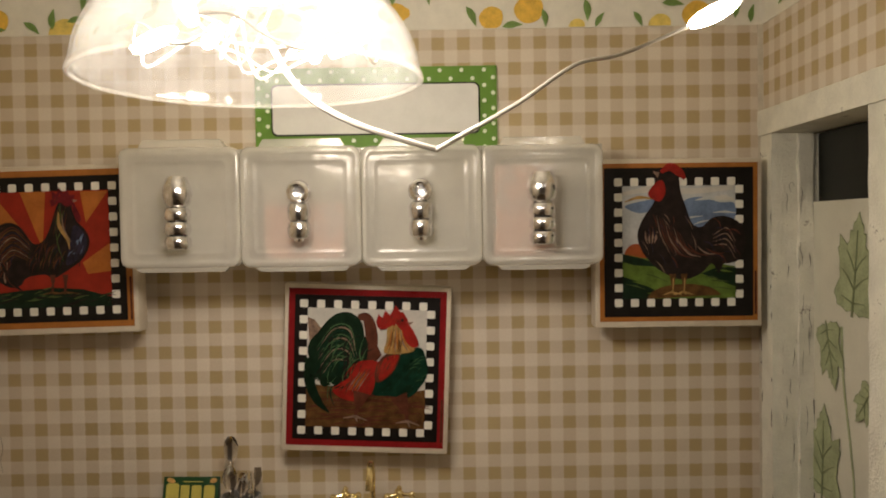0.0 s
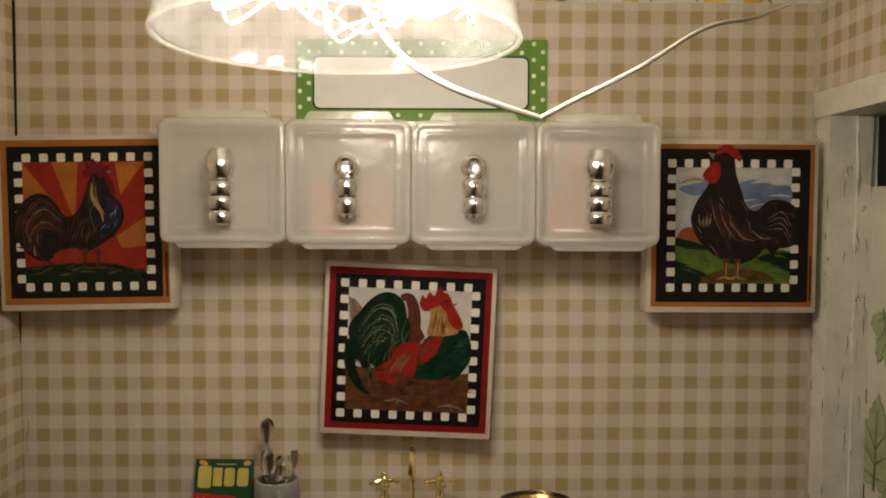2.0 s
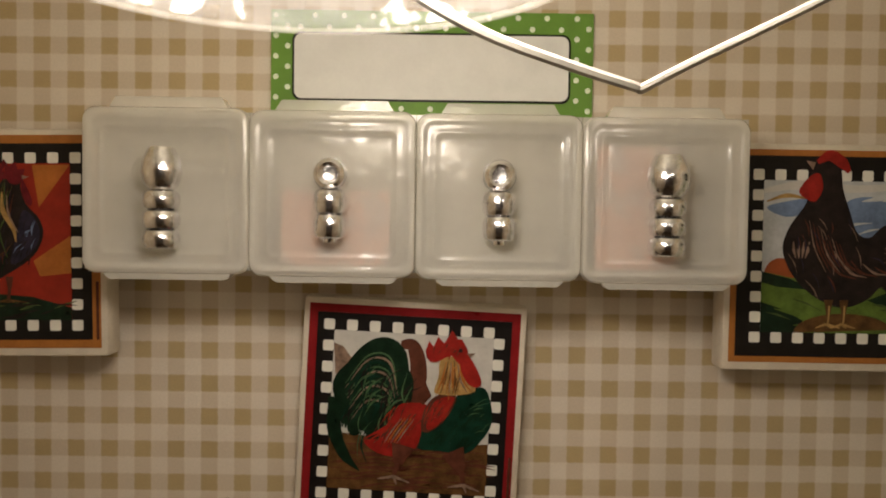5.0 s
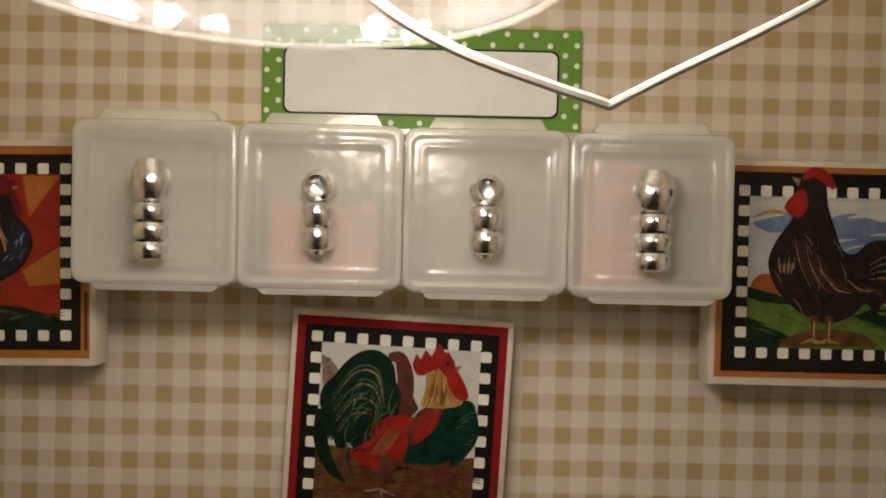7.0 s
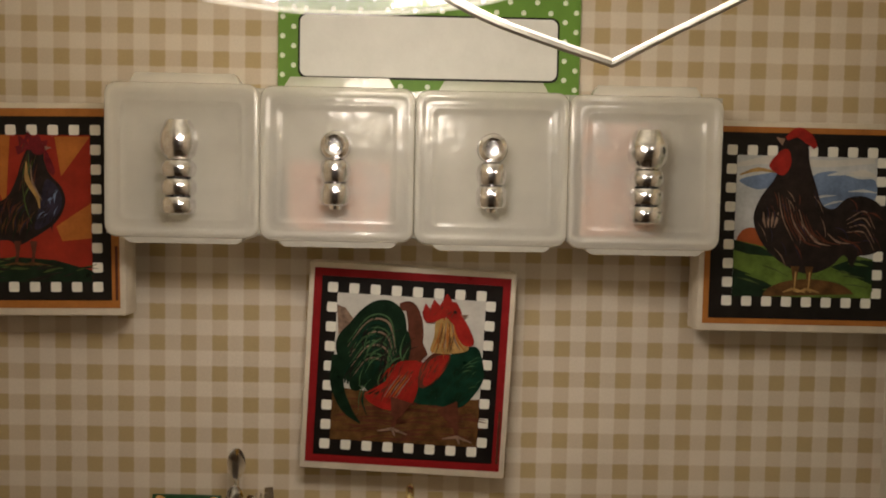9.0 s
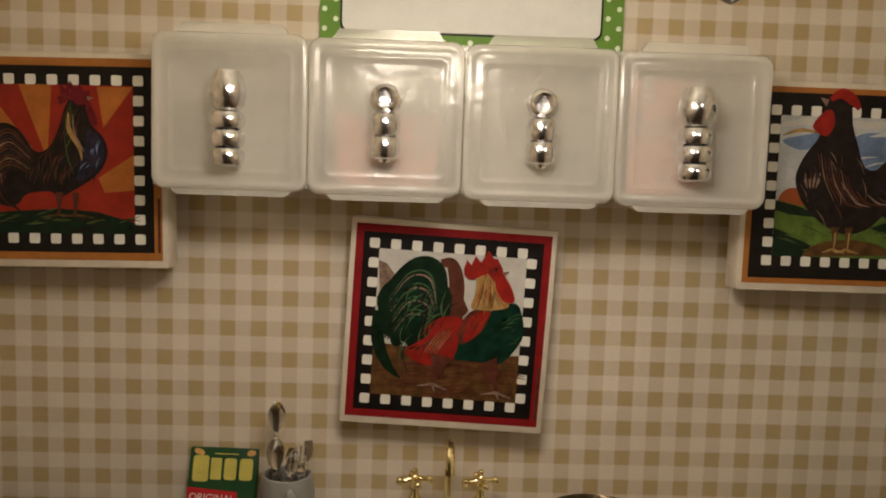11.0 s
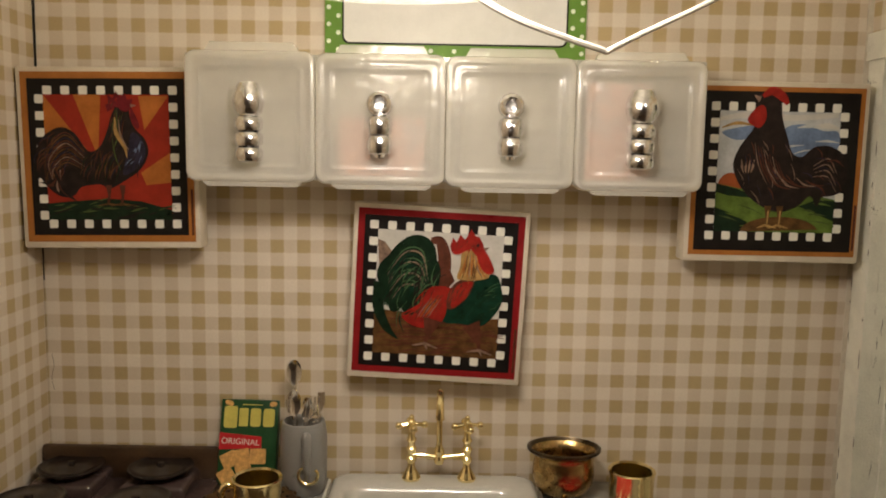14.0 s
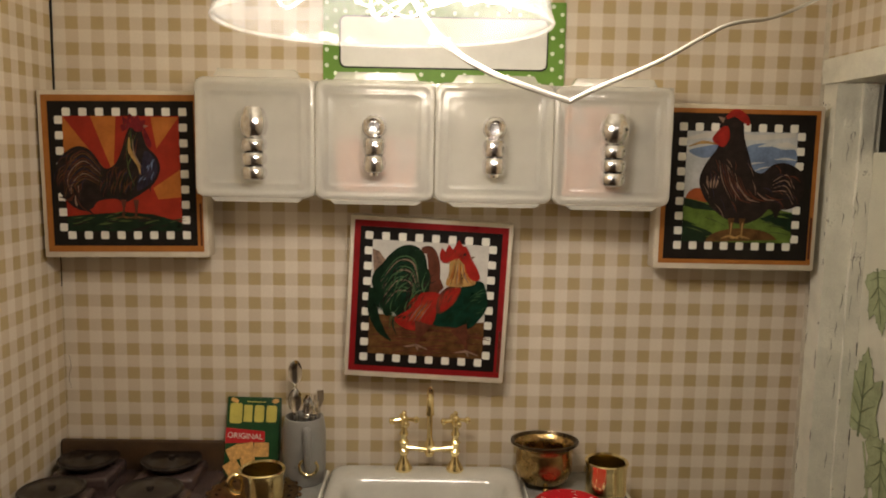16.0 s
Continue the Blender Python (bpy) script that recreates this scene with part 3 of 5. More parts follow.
# ---- sign on the back wall ----
sign = thing("wall_sign", (0.0034, 0, 0.1897))
tagged(sign, "green polka-dot card sign with a blank white panel", "sign")
part("card", slab(rect(-0.0300, 0.0301, -0.0105, 0.0105), 0.0009, -0.0010), GREEN_CARD, sign)
part("outline", slab(rect(-0.0260, 0.0259, -0.0063, 0.0065, 0.0016), 0.0002, -0.0012), BLACK_INK, sign)
part("panel", slab(rect(-0.0256, 0.0255, -0.0059, 0.0061, 0.0014), 0.0003, -0.0014), WHITE_CARD, sign, "blank white panel")
dot_mesh = mesh_of("dot", slab(oval(0, 0, 0.00052, 0.00052, 0, 14), 0.0001), DOT_INK)
spots = [(-0.0291 + 0.0022 * (k % 2), -0.0095 + 0.0019 * k) for k in range(11)] + [(0.0270 + 0.0022 * (k % 2), -0.0095 + 0.0019 * k) for k in range(11)]
spots += [(-0.0245 + 0.0027 * k, z + (0.0021 if k % 2 else 0)) for k in range(19) for z in (0.0074, -0.0097)]
for x, z in spots:
    ob = new("dot", dot_mesh)
    ob.parent = sign
    ob.location = (x, -0.00108, z)

# ---- plastic box with four lids, used as wall cupboards ----
BX0, BX1, BZ0, BZ1, BY = -0.0528, 0.0556, 0.1520, 0.1790, -0.0215
cupboard = thing("plastic_cupboard", ((BX0 + BX1) / 2, 0, BZ0))
tagged(cupboard, "milky plastic four-door box hung as a wall cupboard, silver bead handles", "cupboard")
bw, bh = (BX1 - BX0) / 4, BZ1 - BZ0
half = 2 * bw


def tray(x0, x1):
    """One open compartment: back, floor, roof and sides."""
    bm = bmesh.new()
    t = 0.0009
    block(x0, x1, -0.0010, -0.0001, 0.0006, bh - 0.0006, bm=bm)
    block(x0, x1, BY + 0.0014, -0.001, 0.0006, 0.0006 + t, bm=bm)
    block(x0, x1, BY + 0.0014, -0.001, bh - 0.0006 - t, bh - 0.0006, bm=bm)
    block(x0, x0 + t, BY + 0.0014, -0.001, 0.0006 + t, bh - 0.0006 - t, bm=bm)
    block(x1 - t, x1, BY + 0.0014, -0.001, 0.0006 + t, bh - 0.0006 - t, bm=bm)
    return bm


def lid(w, h):
    """A shallow lid with a raised rim, rounded corners and a thumb tab above and below."""
    bm = bmesh.new()

    def ring(x, z, r, y):
        return [bm.verts.new((px, y, pz)) for px, pz in rect(-x, x, z, h - z, r, 5)]

    # (inset, corner radius, depth): rim, groove, flat, then a raised line round the sunk panel
    shape = ((0, 0.0022, 0.0030), (0, 0.0022, 0.0006), (0.0002, 0.0021, 0.0002), (0.0006, 0.0019, 0.0), (0.0012, 0.0017, 0.0), (0.0015, 0.0016, 0.00010),
             (0.0019, 0.0015, 0.00013), (0.0026, 0.0013, 0.00012), (0.0029, 0.0012, 0.00005), (0.0032, 0.0011, 0.00009), (0.0035, 0.0010, 0.00018), (0.0042, 0.0009, 0.00022))
    loops = [ring(w / 2 - i, i * 1.05, r, y) for i, r, y in shape]
    for a, b in zip(loops, loops[1:]):
        for k in range(len(a)):
            bm.faces.new((a[k], a[(k + 1) % len(a)], b[(k + 1) % len(b)], b[k]))
    bm.faces.new(loops[-1])

    def tab(x0, x1, z0, z1, y0, y1):
        """A thumb tab with slanting, rounded ends."""
        slant = 0.0009 if z1 > z0 else -0.0009
        body = slab([(x0, z0), (x1, z0), (x1 - 0.0003, z0 + slant * 0.7), (x1 - 0.0012, z1), (x0 + 0.0012, z1), (x0 + 0.0003, z0 + slant * 0.7)], y1 - y0, y0)
        piece = bpy.data.meshes.new("tab")
        body.to_mesh(piece)
        body.free()
        bm.from_mesh(piece)
        bpy.data.meshes.remove(piece)

    tab(-w * 0.38, w * 0.40, 0.0003, -0.0010, 0.0006, 0.0032)
    tab(-w * 0.36, w * 0.37, h - 0.0003, h + 0.0018, 0.0016, 0.0052)
    return bm


BARREL = [(0.0, -1), (0.66, -1), (0.86, -0.86), (0.97, -0.5), (1.0, 0), (0.97, 0.5), (0.86, 0.86), (0.66, 1), (0, 1)]


def bead_column(kind, parent):
    """A handle of silver beads: a tall bead or a ring at the top, flat round ones below."""
    if kind in ("tall", "big"):
        g = 1.10 if kind == "big" else 1.02
        prof = [(0.0, -0.0033), (0.0018, -0.0033), (0.0025, -0.0024), (0.0029, -0.0006), (0.0027, 0.0012), (0.0021, 0.0028), (0.0018, 0.0034), (0.0010, 0.0032), (0.0, 0.0027)]
        part("bead", lathe([(r * g * 1.08, h) for r, h in prof], 24), CHROME, parent)
        for k in range(3):
            part("bead", lathe([(0.00292 * r, 0.00155 * h) for r, h in BARREL], 24, place=(0, 0, -0.0049 - 0.0031 * k)), CHROME, parent)
    else:
        ring = [(0, 0.0008), (0.0009, 0.0009), (0.0012, 0.0013), (0.0018, 0.0017), (0.0024, 0.0013), (0.0027, 0.0), (0.0024, -0.0014), (0, -0.0016)]
        part("bead", lathe(ring, 24, axis="y"), CHROME, parent, "ring bead lying flat")
        for k in range(2):
            part("bead", lathe([(0.00265 * r, 0.0020 * h) for r, h in BARREL], 24, place=(0, 0, -0.0044 - 0.0039 * k)), CHROME, parent)
        part("bead_tip", lathe([(0, -0.0005), (0.0011, -0.0005), (0.0012, 0.0005), (0, 0.0005)], 16, place=(0, 0, -0.0104)), CHROME, parent)


for k, (kind, hx, hz) in enumerate((("tall", -0.0389, 0.1688), ("ring", -0.0121, 0.1684), ("ring", 0.0148, 0.1684), ("big", 0.0416, 0.1687))):
    cx = -half + bw * (k + 0.5)
    part("compartment", tray(cx - bw / 2 + 0.00005, cx + bw / 2 - 0.00005), PLASTIC, cupboard)
    door_lid = part("lid", lid(bw - 0.0001, bh), PLASTIC, cupboard, "cloudy plastic lid with a rounded raised rim")
    door_lid.location = (cx, BY, -0.0002 * k)
    for ob_before in (set(bpy.data.objects),):
        bead_column(kind, door_lid)
        for ob in set(bpy.data.objects) - ob_before:
            ob.location = (hx - (BX0 + BX1) / 2 - cx, -0.0022, hz - BZ0 + 0.0002 * k)
for k, name, x0, x1, z0, z1 in ((1, "pink", -0.009, 0.009, 0.004, 0.014), (3, "pink", -0.0105, 0.003, 0.003, 0.022)):
    cx = (BX0 + BX1) / 2 - half + bw * (k + 0.5)
    paper = block(cx + x0, cx + x1, BY + 0.0046, BY + 0.0050, BZ0 + 0.0016, BZ0 + z1)
    single("printed_paper", paper, PINK_PAPER, "pink printed paper standing inside the cloudy box", "paper")

# ---- three picture tiles ----
TILE = 0.0390


def picture_tile(name, place, tilt, frame_ink, label, inner, band, mirrored=False, size=1.0):
    """A thick ivory tile with a printed frame, a check border and a picture; its place is the front face's middle."""
    t = thing(name, place, (0, tilt, 0))
    t.matrix_basis = t.matrix_basis @ Matrix.Diagonal((size, 1, size, 1))
    tagged(t, label, "picture", "picture tiles on the wall")
    h = TILE / 2
    part("body", block(-h - 0.0004, h + 0.0004, 0, 0.0056, -h - 0.0008, h + 0.0004, 0.0005), RESIN, t)
    part("mounting_pad", block(-h * 0.6, h * 0.6, 0.0056, -place[1] - 0.0002, -h * 0.6, h * 0.6), RESIN, t, "hidden pad between tile and wall")
    part("frame_print", slab(rect(-h + 0.0007, h - 0.0007, -h + 0.0007, h - 0.0007), 0.0001, -0.0001), frame_ink, t)
    part("band_print", slab(rect(-h + band, h - band, -h + band, h - band), 0.0001, -0.0002), BLACK_INK, t)
    checks = bmesh.new()
    c = 0.0019
    e, q = inner + c / 2, inner - c / 2
    spots = [(-e, e - 2 * e * k / 8) for k in range(9)] + [(e, q - 2 * q * k / 7) for k in range(8)]
    spots += [(-e + (e + q) * k / 7, v) for k in range(1, 8) for v in (e, -e)]
    for x, z in spots:
        x *= -1 if mirrored else 1
        slab(rect(x - c / 2, x + c / 2, z - c / 2, z + c / 2, 0.0003, 2), 0.0001, -0.0003, checks)
    part("check_print", checks, CHECK_INK, t)
    part("small_print_bar", slab(rect(h - 0.0015, h - 0.0010, -h + 0.0022, -h + 0.0125), 0.00005, -0.00022), UMBER, t, "thin dark bar of small print")
    return t


def painter(parent, inner):
    """Lays flat colour shapes one over the other; places run from 0 to 1 over the picture, from its lower left corner."""
    state = {"y": -0.00032}

    def at(p):
        return ((p[0] - 0.5) * 2 * inner, (p[1] - 0.5) * 2 * inner)

    def lay(outline, ink, name="colour_shape"):
        state["y"] -= 0.000006
        part(name, slab([at(p) for p in outline], 0.000004, state["y"]), ink, parent, smooth=0)

    def hatch(x, z, rx, rz, angle, length, width, inks, count, bend=0.0, spread=18, seed=1):
        """Many short brush strokes inside an oval, along one direction, one mesh for each colour."""
        dice = random.Random(seed)
        for ink in inks:
            state["y"] -= 0.000006
            bm = bmesh.new()
            for _ in range(count):
                a, r = dice.uniform(0, 2 * math.pi), math.sqrt(dice.random())
                px, pz = x + rx * r * math.cos(a), z + rz * r * math.sin(a)
                d = radians(angle + dice.uniform(-spread, spread))
                l, w = length * dice.uniform(0.5, 1.2), width * dice.uniform(0.5, 1.3)
                c, sn = math.cos(d), math.sin(d)
                pts = [(px - c * l / 2, pz - sn * l / 2), (px - sn * bend * l, pz + c * bend * l), (px + c * l / 2, pz + sn * l / 2)]
                slab([at(p) for p in stroke(pts, [w * 0.2, w, w * 0.2], 3)], 0.000003, state["y"], bm)
            tagged(part("brushwork", bm, ink, parent, smooth=0), kind="stuff")

    return lay, hatch


def fan(x, z, r0, r1, a0, a1, n=9):
    return [(x + r0 * math.cos(radians(a0 + (a1 - a0) * k / n)), z + r0 * math.sin(radians(a0 + (a1 - a0) * k / n))) for k in range(n + 1)] + \
           [(x + r1 * math.cos(radians(a1 - (a1 - a0) * k / n)), z + r1 * math.sin(radians(a1 - (a1 - a0) * k / n))) for k in range(n + 1)]


def closed(points, steps=4):
    """A smooth closed outline through the given places."""
    line = glide([(x, 0, z) for x, z in points[-2:] + points + points[:2]], steps)
    return [(p.x, p.z) for p in line[2 * steps : -2 * steps - 1 + steps]]


# the tile with a red frame
tile = picture_tile("picture_tile", (0.0004, -0.0066, 0.1262), 2.5, RED_INK, "red-framed check-bordered tile with green and red picture shapes, askew", 0.0142, 0.0022, size=1.020)
lay, hatch = painter(tile, 0.0142)
lay(rect(0, 1, 0, 1), SKY_WHITE, "ground_shape")
lay([(0, 0), (1, 0), (1, 0.33), (0.7, 0.30), (0.3, 0.34), (0, 0.36)], EARTH)
for z, w in ((0.22, 0.02), (0.13, 0.015), (0.06, 0.02), (0.28, 0.015)):
    lay(stroke([(0.02, z), (0.4, z + 0.015), (0.98, z - 0.01)], [0.004, w, 0.004]), UMBER)
hatch(0.5, 0.16, 0.48, 0.15, 3, 0.22, 0.016, (UMBER, EARTH, UMBER), 30, 0.03, 10, 3)
lay([(0.02, 0.72), (0.0, 0.92), (0.06, 0.9), (0.14, 0.80)], GLINT)
lay(stroke([(0.50, 0.52), (0.54, 0.75), (0.50, 0.92), (0.42, 0.93)], [0.12, 0.10, 0.05]), UMBER)
# tail: broad dark strokes that curve down
lay(oval(0.27, 0.62, 0.25, 0.26, 20, 36, 0.03), FOREST)
lay(oval(0.36, 0.44, 0.16, 0.16, 0, 30, 0.04), FOREST)
for k in range(9):
    f = k / 8
    top = 0.90 - 0.28 * f
    lay(stroke([(0.42 + 0.06 * (1 - f), 0.46), (0.40 - 0.05 * f, top - 0.05), (0.26 - 0.02 * f, top), (0.10 + 0.05 * f, top - 0.18 - 0.05 * f), (0.04 + 0.16 * f, 0.40 - 0.04 * f)], [0.05, 0.13, 0.11, 0.08, 0.01]), FOREST)
lay(stroke([(0.03, 0.58), (0.03, 0.38), (0.10, 0.22), (0.20, 0.12)], [0.09, 0.09, 0.07, 0.01]), FOREST)
for k in range(12):
    f = k / 11
    lay(stroke([(0.42 - 0.04 * f, 0.62 - 0.1 * f), (0.36 - 0.05 * f, 0.84 - 0.30 * f), (0.22, 0.85 - 0.32 * f), (0.08 + 0.06 * f, 0.66 - 0.24 * f)], [0.003, 0.011 + 0.004 * (k % 3), 0.010, 0.003]), (SAGE, GLINT, TEAL)[k % 3])
hatch(0.30, 0.52, 0.20, 0.26, 65, 0.22, 0.012, (TEAL, NIGHT, SAGE), 24, 0.15, 30, 4)
# body and saddle
lay(closed([(0.945, 0.69), (1.0, 0.60), (1.015, 0.47), (0.96, 0.36), (0.86, 0.265), (0.70, 0.275), (0.56, 0.285), (0.55, 0.40), (0.68, 0.50), (0.80, 0.64)]), TEAL)
hatch(0.78, 0.42, 0.20, 0.14, 62, 0.09, 0.011, (FOREST, TEAL, FOREST), 30, 0.12, 25, 6)
hatch(0.94, 0.48, 0.05, 0.14, 20, 0.07, 0.008, (FOREST, SAGE), 9, 0.1, 25, 31)
lay(closed([(0.43, 0.55), (0.52, 0.57), (0.60, 0.56), (0.585, 0.44), (0.55, 0.29), (0.43, 0.225), (0.30, 0.245), (0.22, 0.315), (0.335, 0.34), (0.375, 0.45)]), SCARLET)
for k in range(9):
    f = k / 8
    lay(stroke([(0.54 - 0.08 * f, 0.50), (0.44 - 0.06 * f, 0.38 + 0.04 * f), (0.46 - 0.24 * f, 0.235 + 0.09 * f)], [0.006, 0.03, 0.004]), (UMBER, FLAME, SCARLET)[k % 3])
hatch(0.43, 0.42, 0.11, 0.11, 58, 0.15, 0.010, (UMBER, FLAME, SCARLET), 16, 0.05, 16, 5)
for k in range(5):
    lay(stroke([(0.53 - 0.02 * k, 0.47), (0.47 - 0.02 * k, 0.38), (0.43 - 0.02 * k, 0.31)], [0.003, 0.009, 0.003]), AMBER if k % 2 else GLINT)
lay(closed([(0.78, 0.63), (0.765, 0.55), (0.70, 0.45), (0.62, 0.39), (0.575, 0.41), (0.585, 0.52), (0.63, 0.60), (0.70, 0.64)]), UMBER)
lay(closed([(0.77, 0.62), (0.74, 0.53), (0.67, 0.43), (0.61, 0.41), (0.62, 0.52), (0.67, 0.60)]), SCARLET)
hatch(0.67, 0.51, 0.07, 0.09, 55, 0.09, 0.009, (UMBER, FLAME), 12, 0.05, 20, 7)
lay([(0.52, 0.60), (0.585, 0.71), (0.63, 0.62), (0.58, 0.56)], UMBER)
# neck, then the red crest and lobes as plain shapes
lay(closed([(0.68, 0.86), (0.665, 0.74), (0.645, 0.645), (0.72, 0.63), (0.80, 0.635), (0.90, 0.665), (0.87, 0.74), (0.82, 0.86)]), STRAW)
for k in range(9):
    f = k / 8
    lay(stroke([(0.71 + 0.08 * f, 0.84), (0.69 + 0.13 * f, 0.73), (0.655 + 0.22 * f, 0.63 + 0.03 * f)], [0.004, 0.014, 0.003]), (AMBER, EARTH, STRAW, GLINT)[k % 4])
hatch(0.76, 0.71, 0.08, 0.08, 84, 0.11, 0.007, (AMBER, EARTH), 12, 0.02, 12, 8)
lay([(0.585, 0.86), (0.575, 0.90), (0.595, 0.965), (0.625, 0.93), (0.65, 0.995), (0.69, 0.955), (0.735, 1.04), (0.775, 0.985), (0.80, 0.985), (0.835, 0.93), (0.85, 0.88), (0.83, 0.82), (0.79, 0.83), (0.74, 0.88), (0.70, 0.865), (0.65, 0.835), (0.61, 0.835)], SCARLET)
lay(closed([(0.80, 0.90), (0.86, 0.87), (0.92, 0.77), (0.935, 0.71), (0.90, 0.69), (0.85, 0.71), (0.80, 0.80)]), SCARLET)
hatch(0.70, 0.91, 0.09, 0.05, 60, 0.05, 0.008, (FLAME, UMBER), 8, 0.05, 25, 32)
lay([(0.835, 0.90), (0.89, 0.905), (0.855, 0.875)], GLINT)
lay(oval(0.795, 0.915, 0.012, 0.012), NIGHT)
# legs
for a, b, c in (((0.47, 0.30), (0.44, 0.18), (0.42, 0.10)), ((0.78, 0.28), (0.84, 0.16), (0.86, 0.07))):
    lay(stroke([a, b], [0.15, 0.06]), UMBER)
    lay(stroke([b, c], [0.035, 0.025]), UMBER)
    for d in ((-0.10, -0.02), (0.10, -0.035), (0.02, -0.05)):
        lay(stroke([c, (c[0] + d[0], c[1] + d[1])], [0.022, 0.008]), GLINT)

# the tile with flame-coloured rays
tile = picture_tile("picture_tile", (-0.0733, -0.0102, 0.1564), -0.9, ORANGE_INK, "ivory tile, orange frame, checks, plain dark shapes before red rays", 0.0138, 0.0022, True)
lay, hatch = painter(tile, 0.0138)
lay(rect(0, 1, 0, 1), FLAME, "ground_shape")
for a, b in (((0.0, 1.0), (0.0, 0.70)), ((0.24, 1.0), (0.46, 1.0))):
    lay([(0.42, 0.45), a, b] if a[1] != b[1] else [(0.42, 0.50), b, a], AMBER)
lay([(0.80, 0.72), (1.0, 0.99), (0.76, 0.99)], AMBER)
lay([(0.76, 0.38), (1.0, 0.54), (1.0, 0.30), (0.80, 0.28)], AMBER)
lay([(0, 0), (1, 0), (1, 0.08), (0.75, 0.15), (0.5, 0.17), (0.2, 0.15), (0, 0.13)], FOREST)
hatch(0.5, 0.08, 0.48, 0.07, 5, 0.16, 0.016, (MOSS, FOREST, NIGHT), 12, 0.02, 14, 11)
# dark shape: tail, body, breast and neck in one sweep
lay(closed([(0.34, 0.555), (0.235, 0.70), (0.11, 0.74), (-0.03, 0.65), (-0.085, 0.50), (-0.055, 0.35), (0.04, 0.23), (0.14, 0.18), (0.22, 0.20), (0.28, 0.265), (0.43, 0.285), (0.50, 0.25), (0.62, 0.31),
            (0.76, 0.41), (0.825, 0.54), (0.80, 0.65), (0.72, 0.74), (0.685, 0.85), (0.70, 0.93), (0.62, 0.95), (0.55, 0.86), (0.495, 0.70), (0.43, 0.58)]), NIGHT)
for k in range(12):
    f = k / 11
    lay(stroke([(0.31, 0.56 - 0.16 * f), (0.16, 0.70 - 0.24 * f), (0.0 + 0.06 * f, 0.54 - 0.2 * f), (-0.01 + 0.2 * f, 0.33 - 0.14 * f)], [0.003, 0.010, 0.008, 0.003]), (UMBER, EARTH, INDIGO, UMBER, GLINT)[k % 5])
for k in range(7):
    f = k / 6
    lay(stroke([(0.16 - 0.1 * f, 0.40), (0.04 + 0.10 * f, 0.30 - 0.06 * f), (-0.06 + 0.30 * f, 0.30 - 0.16 * f)], [0.02, 0.035, 0.004]), (NIGHT, UMBER, NIGHT, GLINT)[k % 4])
hatch(0.08, 0.50, 0.14, 0.16, 40, 0.16, 0.008, (UMBER, INDIGO, EARTH), 9, 0.2, 30, 34)
lay(closed([(0.62, 0.36), (0.75, 0.43), (0.805, 0.54), (0.78, 0.64), (0.70, 0.70), (0.66, 0.55)]), INDIGO)
hatch(0.72, 0.50, 0.07, 0.14, 62, 0.08, 0.009, (NIGHT, SKY_BLUE, NIGHT), 7, 0.1, 22, 13)
hatch(0.46, 0.42, 0.16, 0.11, 70, 0.13, 0.009, (INDIGO, EARTH, FOREST, UMBER), 12, 0.1, 22, 12)
hatch(0.59, 0.72, 0.06, 0.14, 78, 0.16, 0.009, (UMBER, INDIGO, MOSS), 7, 0.04, 14, 14)
lay(stroke([(0.57, 0.82), (0.575, 0.70), (0.64, 0.58), (0.655, 0.50)], [0.006, 0.034, 0.026, 0.006]), STRAW)
lay(stroke([(0.60, 0.80), (0.61, 0.68), (0.67, 0.56)], [0.004, 0.014, 0.006]), GLINT)
lay(stroke([(0.54, 0.68), (0.56, 0.52), (0.60, 0.40)], [0.003, 0.010, 0.003]), MOSS)
lay([(0.515, 0.865), (0.50, 0.92), (0.525, 0.93), (0.52, 1.0), (0.56, 0.97), (0.585, 1.03), (0.62, 0.98), (0.66, 1.01), (0.675, 0.96), (0.72, 0.965), (0.71, 0.92), (0.65, 0.90), (0.58, 0.90)], CRIMSON)
hatch(0.60, 0.94, 0.07, 0.04, 70, 0.05, 0.006, (UMBER, SCARLET), 5, 0.05, 25, 33)
lay(oval(0.655, 0.905, 0.05, 0.04, 0, 20, 0.03), CRIMSON)
lay([(0.70, 0.925), (0.745, 0.915), (0.70, 0.895)], GLINT)
lay(closed([(0.70, 0.90), (0.73, 0.85), (0.765, 0.76), (0.745, 0.73), (0.70, 0.80)]), CRIMSON)
for x in (0.50, 0.61):
    lay(stroke([(x, 0.28), (x, 0.20), (x - 0.01, 0.13)], [0.05, 0.022, 0.02]), UMBER)
    for d in (-0.09, 0.03, 0.11):
        lay(stroke([(x - 0.01, 0.13), (x + d, 0.115)], [0.016, 0.005]), EARTH)

# the tile with hills
tile = picture_tile("picture_tile", (0.0756, -0.0102, 0.1558), 0.2, ORANGE_INK, "ivory tile, orange frame, checks, plain dark shapes before green hills", 0.0134, 0.0018)
lay, hatch = painter(tile, 0.0134)
lay(rect(0, 1, 0, 1), GREY_SKY, "ground_shape")
lay(closed([(0.02, 0.82), (0.14, 0.86), (0.30, 0.88), (0.30, 0.80), (0.15, 0.76)]), SKY_BLUE)
lay(closed([(0.54, 0.86), (0.70, 0.90), (0.86, 0.85), (0.99, 0.84), (0.99, 0.70), (0.85, 0.66), (0.62, 0.62), (0.52, 0.70)]), SKY_BLUE)
lay(stroke([(0.0, 0.93), (0.25, 0.97), (0.6, 0.95), (0.98, 0.98)], [0.03, 0.06, 0.05, 0.04]), SKY_WHITE)
lay(stroke([(0.78, 0.88), (0.9, 0.89), (0.99, 0.87)], [0.02, 0.05, 0.02]), SKY_WHITE)
